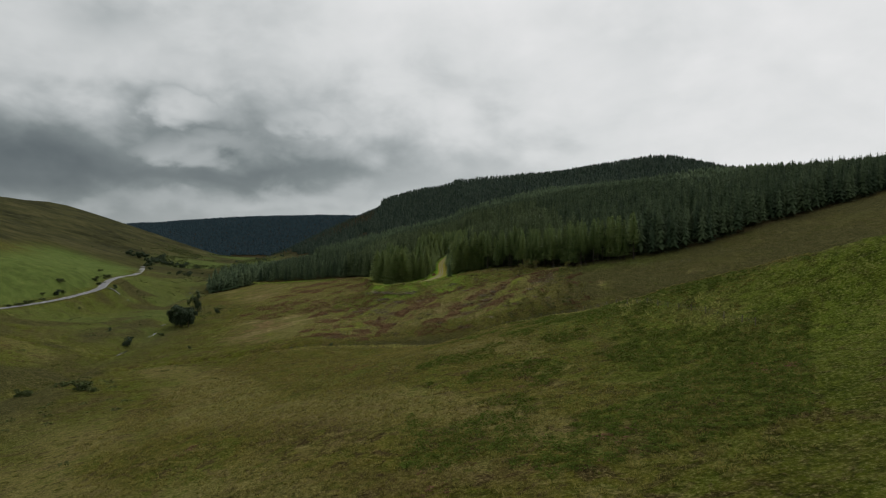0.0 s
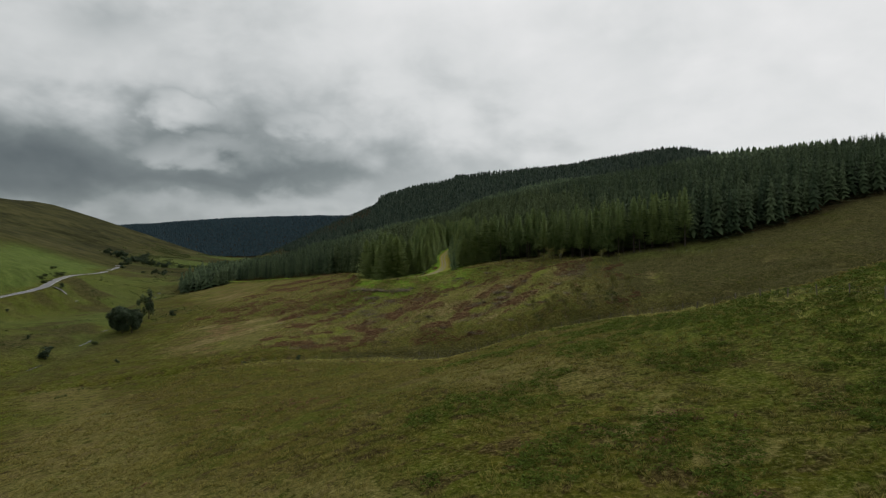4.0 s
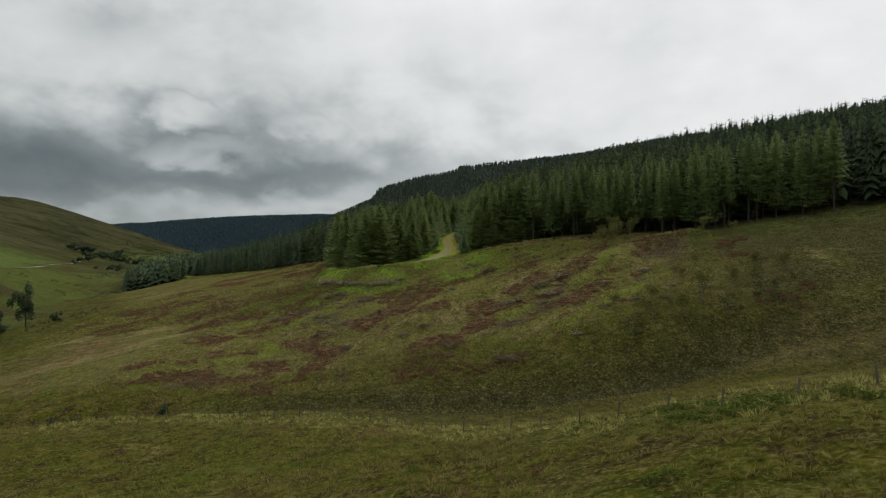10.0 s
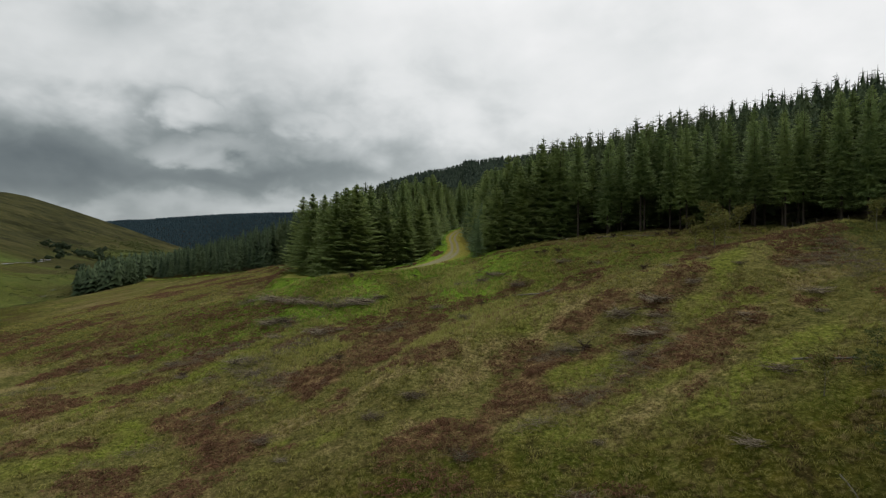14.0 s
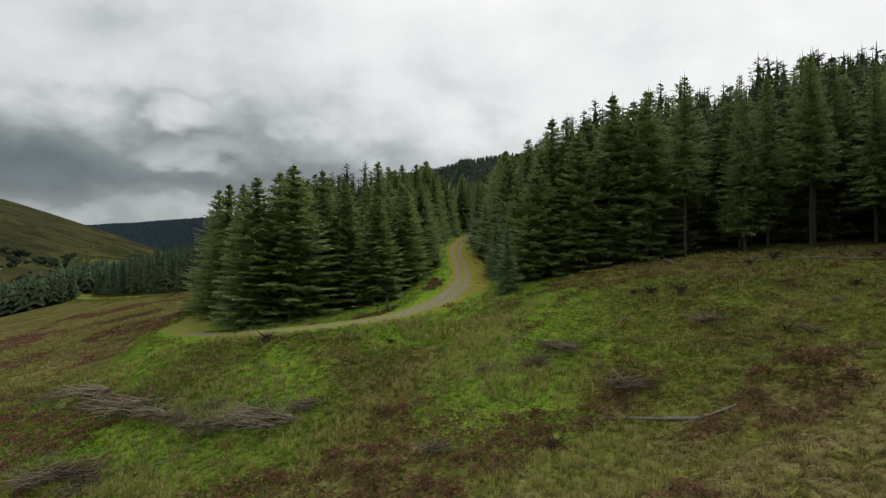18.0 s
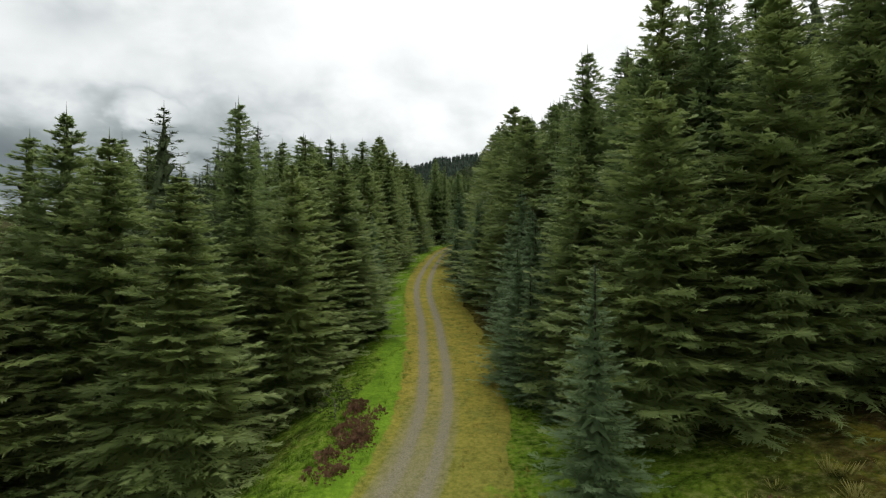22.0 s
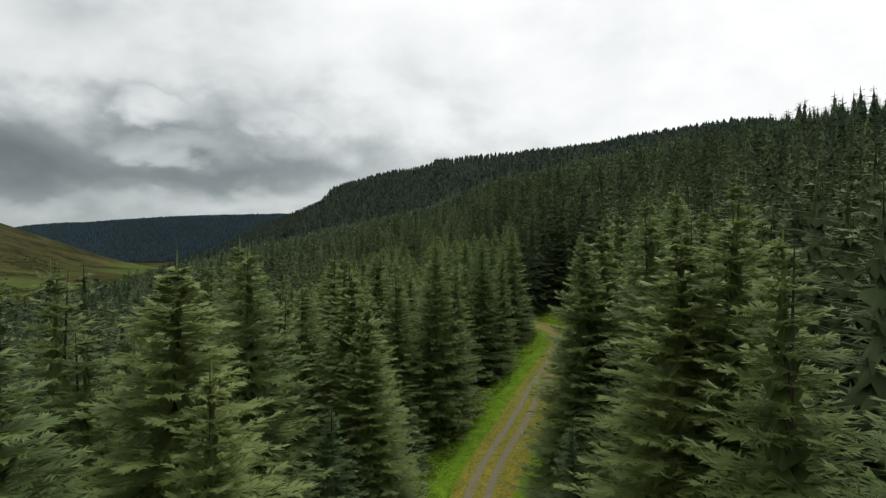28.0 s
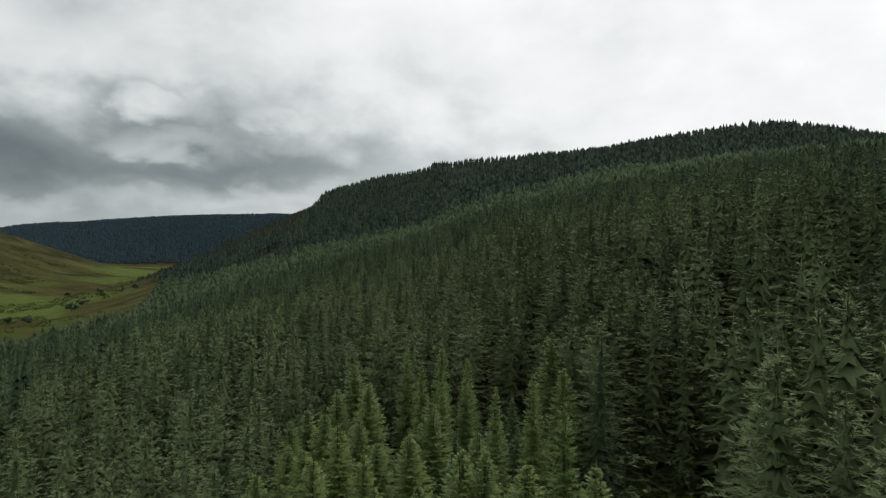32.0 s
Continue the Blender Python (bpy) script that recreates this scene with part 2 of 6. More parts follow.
    moorc = m.ramp(m.math("ADD", m.math("MULTIPLY", m.math("SUBTRACT", n_moor, 0.5), 2.4), 0.5, True), [
        (0.10, (0.007, 0.010, 0.004)), (0.90, (0.078, 0.066, 0.030)), (0.35, (0.020, 0.020, 0.008)), (0.60, (0.043, 0.043, 0.015))])
    col = m.mix(moor, col, moorc)
    # sheep pasture in the valley
    field = m.ramp(m.math("ADD", m.math("MULTIPLY", n_mid, 0.6), m.math("MULTIPLY", n_fine, 0.4)), [(0.2, (0.032, 0.052, 0.012)), (0.8, (0.108, 0.148, 0.036)), (0.5, (0.066, 0.098, 0.021))])
    col = m.mix(m.math("MULTIPLY", m.attr("cover_field").outputs["Fac"], 0.92), col, field)
    # moss and needle litter
    litter = m.ramp(n_clump, [(0.3, (0.030, 0.018, 0.008)), (0.72, (0.17, 0.145, 0.016)), (0.48, (0.085, 0.045, 0.014)), (0.58, (0.07, 0.085, 0.012))])
    col = m.mix(m.math("MULTIPLY", moss, m.span(n_clump, 0.25, 0.5), True), col, litter)
    col = m.mix(bare, col, m.ramp(n_clump, [(0.3, (0.018, 0.012, 0.007)), (0.7, (0.045, 0.032, 0.016))]))
    # rusty, mossy verge of the track
    am = m.attr("cover_amber").outputs["Fac"]
    rust = m.ramp(m.math("ADD", m.math("MULTIPLY", n_clump, 0.5), m.math("MULTIPLY", n_fine, 0.5)), [(0.32, (0.060, 0.052, 0.012)), (0.70, (0.33, 0.25, 0.045)), (0.45, (0.15, 0.118, 0.022)), (0.57, (0.23, 0.175, 0.030))])
    col = m.mix(m.math("MULTIPLY", am, 0.92), col, rust)
    # lush verge in the shelter of the trees
    verge = m.ramp(m.math("ADD", m.math("MULTIPLY", n_clump, 0.5), m.math("MULTIPLY", n_fine, 0.5)), [(0.30, (0.035, 0.072, 0.006)), (0.70, (0.185, 0.290, 0.026)), (0.5, (0.100, 0.180, 0.013))])
    col = m.mix(m.math("MULTIPLY", m.attr("cover_verge").outputs["Fac"], 0.95), col, verge)
    # speckle of single blades and stems
    col2 = m.mix(m.math("MULTIPLY", m.span(n_fine, 0.56, 0.84), m.math("SUBTRACT", 1.0, m.math("MULTIPLY", moor, 0.85))), col, m.mix(0.5, col, (0.20, 0.18, 0.075)))
    col3 = m.mix(m.span(n_fine, 0.44, 0.14), col2, m.mix(0.5, col2, (0.016, 0.019, 0.006)))
    still = m.math("SUBTRACT", 1.0, m.math("MULTIPLY", moor, 0.85))
    n_tuft = patchy(1.25, 4, 0.7, 0.3)
    n_far = patchy(0.20, 4, 0.7, 0.5)
    worn_f = m.math("ADD", m.math("MULTIPLY", n_tuft, 0.6), m.math("MULTIPLY", n_far, 0.4))
    col3 = m.mix(m.math("MULTIPLY", m.span(worn_f, 0.42, 0.18), 0.38), col3, (0.012, 0.013, 0.005))
    col3 = m.mix(m.math("MULTIPLY", m.math("MULTIPLY", m.span(worn_f, 0.56, 0.80), still), 0.5), col3, m.mix(0.5, col3, (0.20, 0.17, 0.06)))
    m.color(col3)
    h = m.math("ADD", m.math("MULTIPLY", n_clump, 1.0), m.math("MULTIPLY", n_fine, 0.45))
    m.bump(m.math("ADD", h, m.math("MULTIPLY", n_tuft, 0.8)), 0.9, 0.34)
    return m.m


def needle_material(name, dark, lightc, tip):
    m = Mat(name, 0.7, 0.25)
    oi = m.t.nodes.new("ShaderNodeObjectInfo")
    geo = m.n("ShaderNodeNewGeometry")
    rnd = m.math("ADD", m.math("MULTIPLY", oi.outputs["Random"], 0.75), m.math("MULTIPLY", geo.outputs["Random Per Island"], 0.25))
    n = m.noise(0.5, 4, 0.65)
    base = m.mix(m.math("ADD", m.math("MULTIPLY", rnd, 0.55), m.math("MULTIPLY", m.span(n, 0.38, 0.62), 0.45), True), dark, lightc)
    a = m.attr("fresh")
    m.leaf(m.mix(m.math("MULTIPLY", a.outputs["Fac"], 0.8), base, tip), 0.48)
    return m.m


def forest_material(name, stops, hue_scale=0.012, fresh=(0.10, 0.135, 0.065)):
    m = Mat(name, 0.85, 0.15)
    n = m.noise(hue_scale, 3, 0.5)
    n2 = m.noise(1.1, 3, 0.6)
    f = m.math("ADD", m.math("MULTIPLY", m.attr("tone").outputs["Fac"], 0.60), m.math("ADD", m.math("MULTIPLY", n, 0.30), m.math("MULTIPLY", n2, 0.25)))
    base = m.ramp(f, stops)
    a = m.attr("fresh")
    m.leaf(m.mix(m.math("MULTIPLY", a.outputs["Fac"], 0.75), base, fresh), 0.14)
    return m.m


def plain_material(name, c0, c1, scale, rough=0.9, bump=0.4, dist=0.02, spec=0.3):
    m = Mat(name, rough, spec)
    n = m.noise(scale, 5, 0.65)
    oi = m.t.nodes.new("ShaderNodeObjectInfo")
    f = m.math("ADD", m.math("MULTIPLY", n, 0.8), m.math("MULTIPLY", oi.outputs["Random"], 0.25))
    m.color(m.ramp(f, [(0.3, c0), (0.8, c1)]))
    m.bump(n, bump, dist)
    return m.m


def tuft_material(name, c0, c1, tip):
    m = Mat(name, 0.95, 0.05)
    geo = m.n("ShaderNodeNewGeometry")
    n = m.noise(0.12, 4, 0.6)
    own = m.math("ADD", m.math("MULTIPLY", m.attr("tone").outputs["Fac"], 0.7), m.math("MULTIPLY", geo.outputs["Random Per Island"], 0.3))
    f = m.math("ADD", m.math("MULTIPLY", own, 0.5), m.math("MULTIPLY", n, 0.5))
    base = m.ramp(f, [(0.25, c0), (0.78, c1)])
    a = m.attr("fresh")
    m.leaf(m.mix(m.math("MULTIPLY", a.outputs["Fac"], 0.6), base, tip), 0.25)
    return m.m


def track_material():
    m = Mat("gravel_track", 1.0, 0.04)
    p = m.world_pos()
    n_c, n_f, n_g = m.noise(0.9, 5, 0.65, p, 0.4), m.noise(4.0, 5, 0.7, p), m.noise(14.0, 4, 0.75, p)
    worn, rusty = m.attr("worn").outputs["Fac"], m.attr("rusty").outputs["Fac"]
    stone = m.ramp(n_g, [(0.28, (0.10, 0.088, 0.060)), (0.74, (0.275, 0.248, 0.195))])
    rust = m.ramp(m.math("ADD", m.math("MULTIPLY", n_c, 0.45), m.math("MULTIPLY", n_f, 0.55)), [(0.30, (0.070, 0.068, 0.012)), (0.70, (0.33, 0.275, 0.058)), (0.45, (0.160, 0.140, 0.024)), (0.57, (0.240, 0.205, 0.036))])
    green = m.ramp(n_f, [(0.3, (0.075, 0.095, 0.014)), (0.72, (0.235, 0.225, 0.050))])
    verge = m.mix(m.math("MULTIPLY", rusty, m.span(n_c, 0.28, 0.5), True), green, rust)
    lushc = m.ramp(m.math("ADD", m.math("MULTIPLY", n_c, 0.5), m.math("MULTIPLY", n_f, 0.5)), [(0.30, (0.035, 0.072, 0.006)), (0.70, (0.185, 0.290, 0.026)), (0.5, (0.100, 0.180, 0.013))])
    verge = m.mix(m.span(m.math("ADD", m.attr("grassy").outputs["Fac"], m.math("MULTIPLY", m.math("SUBTRACT", n_c, 0.5), 1.6)), 0.38, 0.62), verge, lushc)
    f = m.math("MULTIPLY", m.span(m.math("ADD", worn, m.math("MULTIPLY", n_f, 0.6)), 0.55, 1.05), 0.8, True)
    col = m.mix(f, verge, stone)
    dark = m.mix(m.span(n_f, 0.66, 0.78), col, m.mix(0.7, col, (0.045, 0.040, 0.012)))
    m.color(dark)
    m.bump(m.math("ADD", n_f, m.math("MULTIPLY", n_g, 0.3)), 0.8, 0.12)
    return m.m


TRACKMAT = track_material()
GROUND = ground_material()
NEEDLE = needle_material("spruce_needles", (0.100, 0.152, 0.048), (0.232, 0.286, 0.080), (0.34, 0.40, 0.18))
# darker copy of NEEDLE: shade on back and edge trees put into the colour
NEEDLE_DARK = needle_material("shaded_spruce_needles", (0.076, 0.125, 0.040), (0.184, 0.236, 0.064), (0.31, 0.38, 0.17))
NEEDLE_BLUE = needle_material("young_spruce_needles", (0.085, 0.140, 0.058), (0.150, 0.215, 0.090), (0.32, 0.41, 0.24))
PINE = needle_material("pine_needles", (0.018, 0.032, 0.016), (0.040, 0.060, 0.026), (0.06, 0.09, 0.04))
FOREST = forest_material("spruce_forest", [(0.25, (0.028, 0.046, 0.020)), (0.8, (0.088, 0.118, 0.052)), (0.5, (0.055, 0.078, 0.029))], 0.012, (0.26, 0.31, 0.15))
# darker copy of FOREST for farther trees: their dimmer light is in the colour
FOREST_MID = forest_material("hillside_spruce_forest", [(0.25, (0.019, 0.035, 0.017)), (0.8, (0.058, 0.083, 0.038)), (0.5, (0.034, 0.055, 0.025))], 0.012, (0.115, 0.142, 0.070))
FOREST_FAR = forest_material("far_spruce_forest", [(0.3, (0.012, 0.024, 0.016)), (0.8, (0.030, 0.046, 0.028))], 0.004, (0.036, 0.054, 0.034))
# blue of the air before the far hill, tinted into the trees' colour
FOREST_HAZE = forest_material("haze_tinted_spruce_forest", [(0.3, (0.013, 0.030, 0.038)), (0.8, (0.022, 0.044, 0.053))], 0.003, (0.024, 0.042, 0.050))
BARK = plain_material("spruce_bark", (0.022, 0.017, 0.013), (0.080, 0.066, 0.052), 6.0, 0.95, 0.6, 0.02, 0.08)
GREY_BARK = plain_material("grey_bark", (0.065, 0.060, 0.048), (0.20, 0.185, 0.155), 9.0, 0.95, 0.4, 0.02, 0.05)
DEADWOOD = plain_material("weathered_brash", (0.080, 0.064, 0.042), (0.30, 0.255, 0.185), 7.0, 0.95, 0.4, 0.02, 0.04)
ROOTWOOD = plain_material("root_plate_wood", (0.022, 0.015, 0.010), (0.085, 0.062, 0.042), 7.0, 0.95, 0.4, 0.02, 0.04)
POSTWOOD = plain_material("fence_post_wood", (0.055, 0.045, 0.035), (0.17, 0.15, 0.12), 14.0)
WIRE = Mat("fence_wire", 0.7, 0.2).color((0.09, 0.09, 0.085)).m
ASPHALT = plain_material("asphalt", (0.11, 0.11, 0.112), (0.20, 0.20, 0.205), 3.0, 0.85, 0.2)
PAINT = plain_material("road_paint", (0.45, 0.45, 0.43), (0.72, 0.72, 0.70), 4.0, 0.8, 0.1)
STREAM = Mat("stream_water", 0.12, 0.5).color((0.06, 0.07, 0.07)).m
HEATHER = tuft_material("heather", (0.056, 0.030, 0.017), (0.158, 0.082, 0.047), (0.23, 0.135, 0.085))
TUSSOCK = tuft_material("moor_grass", (0.050, 0.054, 0.010), (0.165, 0.142, 0.032), (0.27, 0.225, 0.075))
LUSHGRASS = tuft_material("verge_grass", (0.065, 0.125, 0.010), (0.150, 0.250, 0.024), (0.23, 0.33, 0.05))
AMBERGRASS = tuft_material("amber_grass", (0.085, 0.085, 0.014), (0.22, 0.165, 0.03), (0.30, 0.23, 0.06))
SCRUB = tuft_material("scrub_leaves", (0.030, 0.045, 0.014), (0.085, 0.105, 0.035), (0.13, 0.14, 0.06))
STRAWGRASS = tuft_material("straw_grass", (0.19, 0.20, 0.045), (0.33, 0.32, 0.095), (0.44, 0.41, 0.16))
FELLGRASS = tuft_material("felled_slope_grass", (0.085, 0.092, 0.018), (0.22, 0.205, 0.052), (0.34, 0.29, 0.11))
BILBERRY = tuft_material("bilberry_leaves", (0.022, 0.036, 0.006), (0.070, 0.100, 0.016), (0.135, 0.180, 0.032))
DRYGRASS = tuft_material("dry_grass", (0.10, 0.085, 0.030), (0.24, 0.19, 0.085), (0.36, 0.29, 0.14))
BIRCHLEAF = tuft_material("birch_leaves", (0.075, 0.085, 0.020), (0.20, 0.18, 0.055), (0.26, 0.22, 0.08))
CARPAINT = Mat("white_car_paint", 0.3, 0.5).color((0.75, 0.76, 0.77)).m
CARGLASS = Mat("car_glass", 0.08, 0.5).color((0.02, 0.022, 0.025)).m
TYRE = Mat("tyre_rubber", 0.85, 0.3).color((0.02, 0.02, 0.02)).m

# ---- the shape of the land ----
def fbm(x, y, scale, seed, octaves=4):
    """Smooth value noise, about -1 to 1, on numpy arrays."""
    rng = np.random.RandomState(seed)
    out, amp, tot = 0.0, 1.0, 0.0
    for _ in range(octaves):
        lat = rng.rand(64, 64)
        u, v = np.asarray(x) / scale, np.asarray(y) / scale
        i, j = np.floor(u).astype(int), np.floor(v).astype(int)
        fu, fv = u - i, v - j
        fu, fv = fu * fu * (3 - 2 * fu), fv * fv * (3 - 2 * fv)
        a, b, c, d = lat[i % 64, j % 64], lat[(i + 1) % 64, j % 64], lat[i % 64, (j + 1) % 64], lat[(i + 1) % 64, (j + 1) % 64]
        out = out + amp * ((a * (1 - fu) + b * fu) * (1 - fv) + (c * (1 - fu) + d * fu) * fv)
        tot, amp, scale = tot + amp, amp * 0.5, scale * 0.5
    return out / tot * 2 - 1


def smooth(v, lo, hi):
    u = np.clip((np.asarray(v, float) - lo) / (hi - lo), 0, 1)
    return u * u * (3 - 2 * u)


def blurred(z, n):
    """A soft tent blur of a grid, n passes, edges held."""
    for _ in range(n):
        p = np.pad(z, 1, mode="edge")
        z = (p[:-2, 1:-1] + 2 * p[1:-1, 1:-1] + p[2:, 1:-1]) / 4
        p = np.pad(z, 1, mode="edge")
        z = (p[1:-1, :-2] + 2 * p[1:-1, 1:-1] + p[1:-1, 2:]) / 4
    return z


class Relief:
    """Heights from cross-sections of the land: stations along y, each with its heights at the same x."""

    def __init__(self, xs, stations, step, passes):
        ys = [s[0] for s in stations]
        self.x0, self.y0, self.step = xs[0], ys[0], step
        gx, gy = np.arange(xs[0], xs[-1] + step, step), np.arange(ys[0], ys[-1] + step, step)
        rows = np.array([np.interp(gx, xs, s[1:]) for s in stations])
        z = np.array([np.interp(gy, ys, rows[:, k]) for k in range(len(gx))])
        self.z = blurred(z, passes)

    def __call__(self, x, y):
        u = np.clip((np.asarray(x, float) - self.x0) / self.step, 0, self.z.shape[0] - 1.001)
        v = np.clip((np.asarray(y, float) - self.y0) / self.step, 0, self.z.shape[1] - 1.001)
        i, j = u.astype(int), v.astype(int)
        fu, fv = u - i, v - j
        z = self.z
        return (z[i, j] * (1 - fu) + z[i + 1, j] * fu) * (1 - fv) + (z[i, j + 1] * (1 - fu) + z[i + 1, j + 1] * fu) * fv


near_land = Relief([-300, -220, -150, -100, -60, -30, -8, 12, 35, 65, 105, 160, 230, 310], [
    (-80, 28, 8, -8, -6, -1, 4.7, 9.3, 13.7, 19.1, 27, 37, 52, 68, 85),
    (30, 20, 0, -8.9, -4.3, 1.1, 6.7, 11.7, 16.8, 23.5, 32.7, 43.1, 55.6, 66, 76),
    (95, 20, -1, -9.7, -6.2, 0.7, 8.4, 13.3, 16.5, 20.5, 29.5, 42.2, 54.3, 61, 71),
    (140, 24, 3, -9.3, -6.8, -0.5, 6.5, 12.4, 17.2, 22.3, 30.0, 40.5, 47.5, 57, 71),
    (180, 29, 6.4, -9.6, -6.5, -0.6, 3, 7.4, 13.1, 18.5, 20.5, 31.5, 40, 54, 72),
    (197, 30, 7, -9.6, -6.3, -1.2, 1.6, 5, 9.6, 14.0, 16.5, 26.5, 36, 53, 73),
    (212, 31, 8, -9.6, -6.3, -1.9, 0.2, 3.0, 5.6, 10.0, 13, 21.5, 32, 51, 74),
    (228, 32, 8, -9.8, -6.2, -1.4, -0.2, 0.5, 1.0, 5.2, 10.0, 18.0, 29.5, 49, 75),
    (239, 32, 8, -9.6, -5.9, -0.8, -1.0, -0.3, 0.8, 3.4, 11.5, 18.5, 30, 49, 75),
    (252, 33, 8, -9.2, -5.2, 0.5, 0.0, 3.4, 6.2, 12.6, 17, 24.5, 35, 52, 76),
    (272, 33, 6, -9, -3.6, 2.6, 3.3, 8.3, 11.1, 17.2, 23, 29.5, 40, 57, 78),
    (298, 34, 3, -8.0, -0.2, 4.1, 10.3, 13.7, 17.6, 24.4, 27.8, 35, 47, 62, 80),
    (322, 36, 0, -5.5, 3.0, 9.9, 18.6, 20.6, 24.6, 28.2, 30.5, 39.5, 54, 66, 82),
    (350, 38, -3, -3, 7, 15.4, 19.9, 23.8, 27.1, 30.0, 33, 45, 59, 70, 85),
    (400, 38, -4, 0, 10.5, 18.5, 25.5, 30.5, 31.4, 36, 44, 54, 64, 77, 90),
    (460, 25, -4, 5, 14, 21, 28.7, 34.0, 37, 39.5, 47, 59, 71, 84, 96),
    (505, 17, -4.5, 9.0, 19, 27, 34, 39.0, 40.5, 42.5, 52, 66, 78, 89, 101),
    (540, 10, -3.5, 13.5, 26.5, 35, 41, 45.0, 48, 52.0, 61, 73, 84, 95, 105),
    (600, 4, 0, 16, 33, 43, 49, 53.3, 57.6, 63.3, 71, 81, 91, 101, 110)], 4.0, 1)
far_land = Relief([-2600, -1600, -1250, -1000, -650, -420, -260, -150, 0, 150, 300, 420, 520, 900, 2600], [
    (-900, 230, 200, 175, 150, 110, 75, 40, 0, 12, 50, 85, 105, 120, 170, 200),
    (100, 224, 194, 175, 155, 114, 62, 16, -9, 12, 52, 76, 96, 112, 165, 200),
    (400, 224, 194, 175, 155, 114, 66, 22, 0, 31, 60, 82, 98, 108, 140, 190),
    (560, 224, 195, 175, 155, 112, 38, 2, 13, 49, 80, 98, 106, 112, 140, 190),
    (720, 224, 200, 180, 157, 92, 15, 2, 22, 60, 96, 114, 120, 120, 140, 190),
    (900, 224, 205, 180, 155, 75, 5, 12, 36, 76, 114, 136, 144, 142, 140, 190),
    (1100, 224, 205, 180, 152, 42, 0, 34, 78, 126, 162, 186, 210, 186, 150, 190),
    (1330, 220, 204, 184, 150, 38, 6, 92, 136, 184, 202, 204, 192, 178, 165, 190),
    (1650, 214, 206, 182, 130, -3, 16, 82, 118, 140, 160, 175, 175, 175, 180, 190),
    (1850, 216, 212, 191, 108, -8, 10, 66, 105, 125, 148, 165, 170, 170, 180, 190),
    (2100, 205, 150, 70, 8, -6, 14, 46, 78, 100, 130, 150, 160, 160, 180, 190),
    (2700, 90, 10, -8, -10, -10, -2, 14, 58, 80, 100, 120, 140, 150, 180, 190),
    (3200, 120, 178, 202, 214, 222, 214, 205, 200, 195, 195, 195, 195, 195, 195, 195),
    (4600, 220, 215, 225, 235, 240, 235, 230, 225, 220, 220, 220, 220, 220, 220, 220)], 25.0, 2)


def polyline_distance(x, y, pts):
    """Distance to a polyline, and how far along it the nearest point lies, on arrays."""
    x, y = np.asarray(x, float), np.asarray(y, float)
    best, along, run = np.full(x.shape, 1e9), np.zeros(x.shape), 0.0
    for (ax, ay), (bx, by) in zip(pts[:-1], pts[1:]):
        lx, ly = bx - ax, by - ay
        ln = math.hypot(lx, ly)
        u = np.clip(((x - ax) * lx + (y - ay) * ly) / ln ** 2, 0, 1)
        d = np.hypot(x - ax - u * lx, y - ay - u * ly)
        hit = d < best
        best, along, run = np.where(hit, d, best), np.where(hit, run + u * ln, along), run + ln
    return best, along


def rounded_line(pts, step=3.0):
    """A smooth line through the points, resampled (Catmull-Rom)."""
    p = [pts[0], *pts, pts[-1]]
    out = []
    for a, b, c, d in zip(p[:-3], p[1:-2], p[2:-1], p[3:]):
        n = max(2, int(math.dist(b, c) / step))
        for k in range(n):
            t = k / n
            out.append(tuple(0.5 * (2 * b[i] + (c[i] - a[i]) * t + (2 * a[i] - 5 * b[i] + 4 * c[i] - d[i]) * t * t + (3 * b[i] - a[i] - 3 * c[i] + d[i]) * t ** 3) for i in range(2)))
    return out + [pts[-1]]


def raw_height(x, y):
    x, y = np.asarray(x, float), np.asarray(y, float)
    w = smooth(x, -300, -235) * (1 - smooth(x, 240, 310)) * smooth(y, -80, 0) * (1 - smooth(y, 520, 600))
    return near_land(x, y) * w + far_land(x, y) * (1 - w)


TRACK = rounded_line([(-190, 560), (-172, 532), (-150, 506), (-120, 478), (-91, 452), (-65, 416), (-47, 381), (-39.5, 355), (-38, 342), (-33.5, 332.5), (-25, 328), (-17, 327), (-10, 328), (-6, 331), (-3.2, 336), (-1.4, 345), (-1.0, 360),
                      (-1.5, 376), (-1.3, 388), (0, 403), (2.2, 421), (5.2, 434), (9.5, 444), (14, 455), (18.6, 465), (21.6, 473), (22.4, 480), (20, 486), (13, 496), (4, 520), (-2, 560), (-1, 600)])
ROAD = rounded_line([(-214, -60), (-214, 60), (-216, 180), (-232, 300), (-241, 375), (-246, 410), (-258, 437), (-276, 486), (-304, 563), (-332, 625), (-366, 693), (-413, 784), (-450, 850), (-500, 950), (-565, 1080), (-640, 1240), (-720, 1480)], 8.0)
BURN = rounded_line([(-128, 40), (-136, 120), (-143, 185), (-150, 250), (-161, 325), (-186, 392), (-214, 440), (-232, 520), (-268, 620), (-300, 720), (-372, 900), (-456, 1100), (-560, 1330), (-690, 1630)], 6.0)
GULLY = rounded_line([(-146, 212), (-110, 232), (-70, 238), (-30, 243), (0, 240), (25, 239), (50, 243), (85, 243), (125, 252), (165, 225)], 5.0)

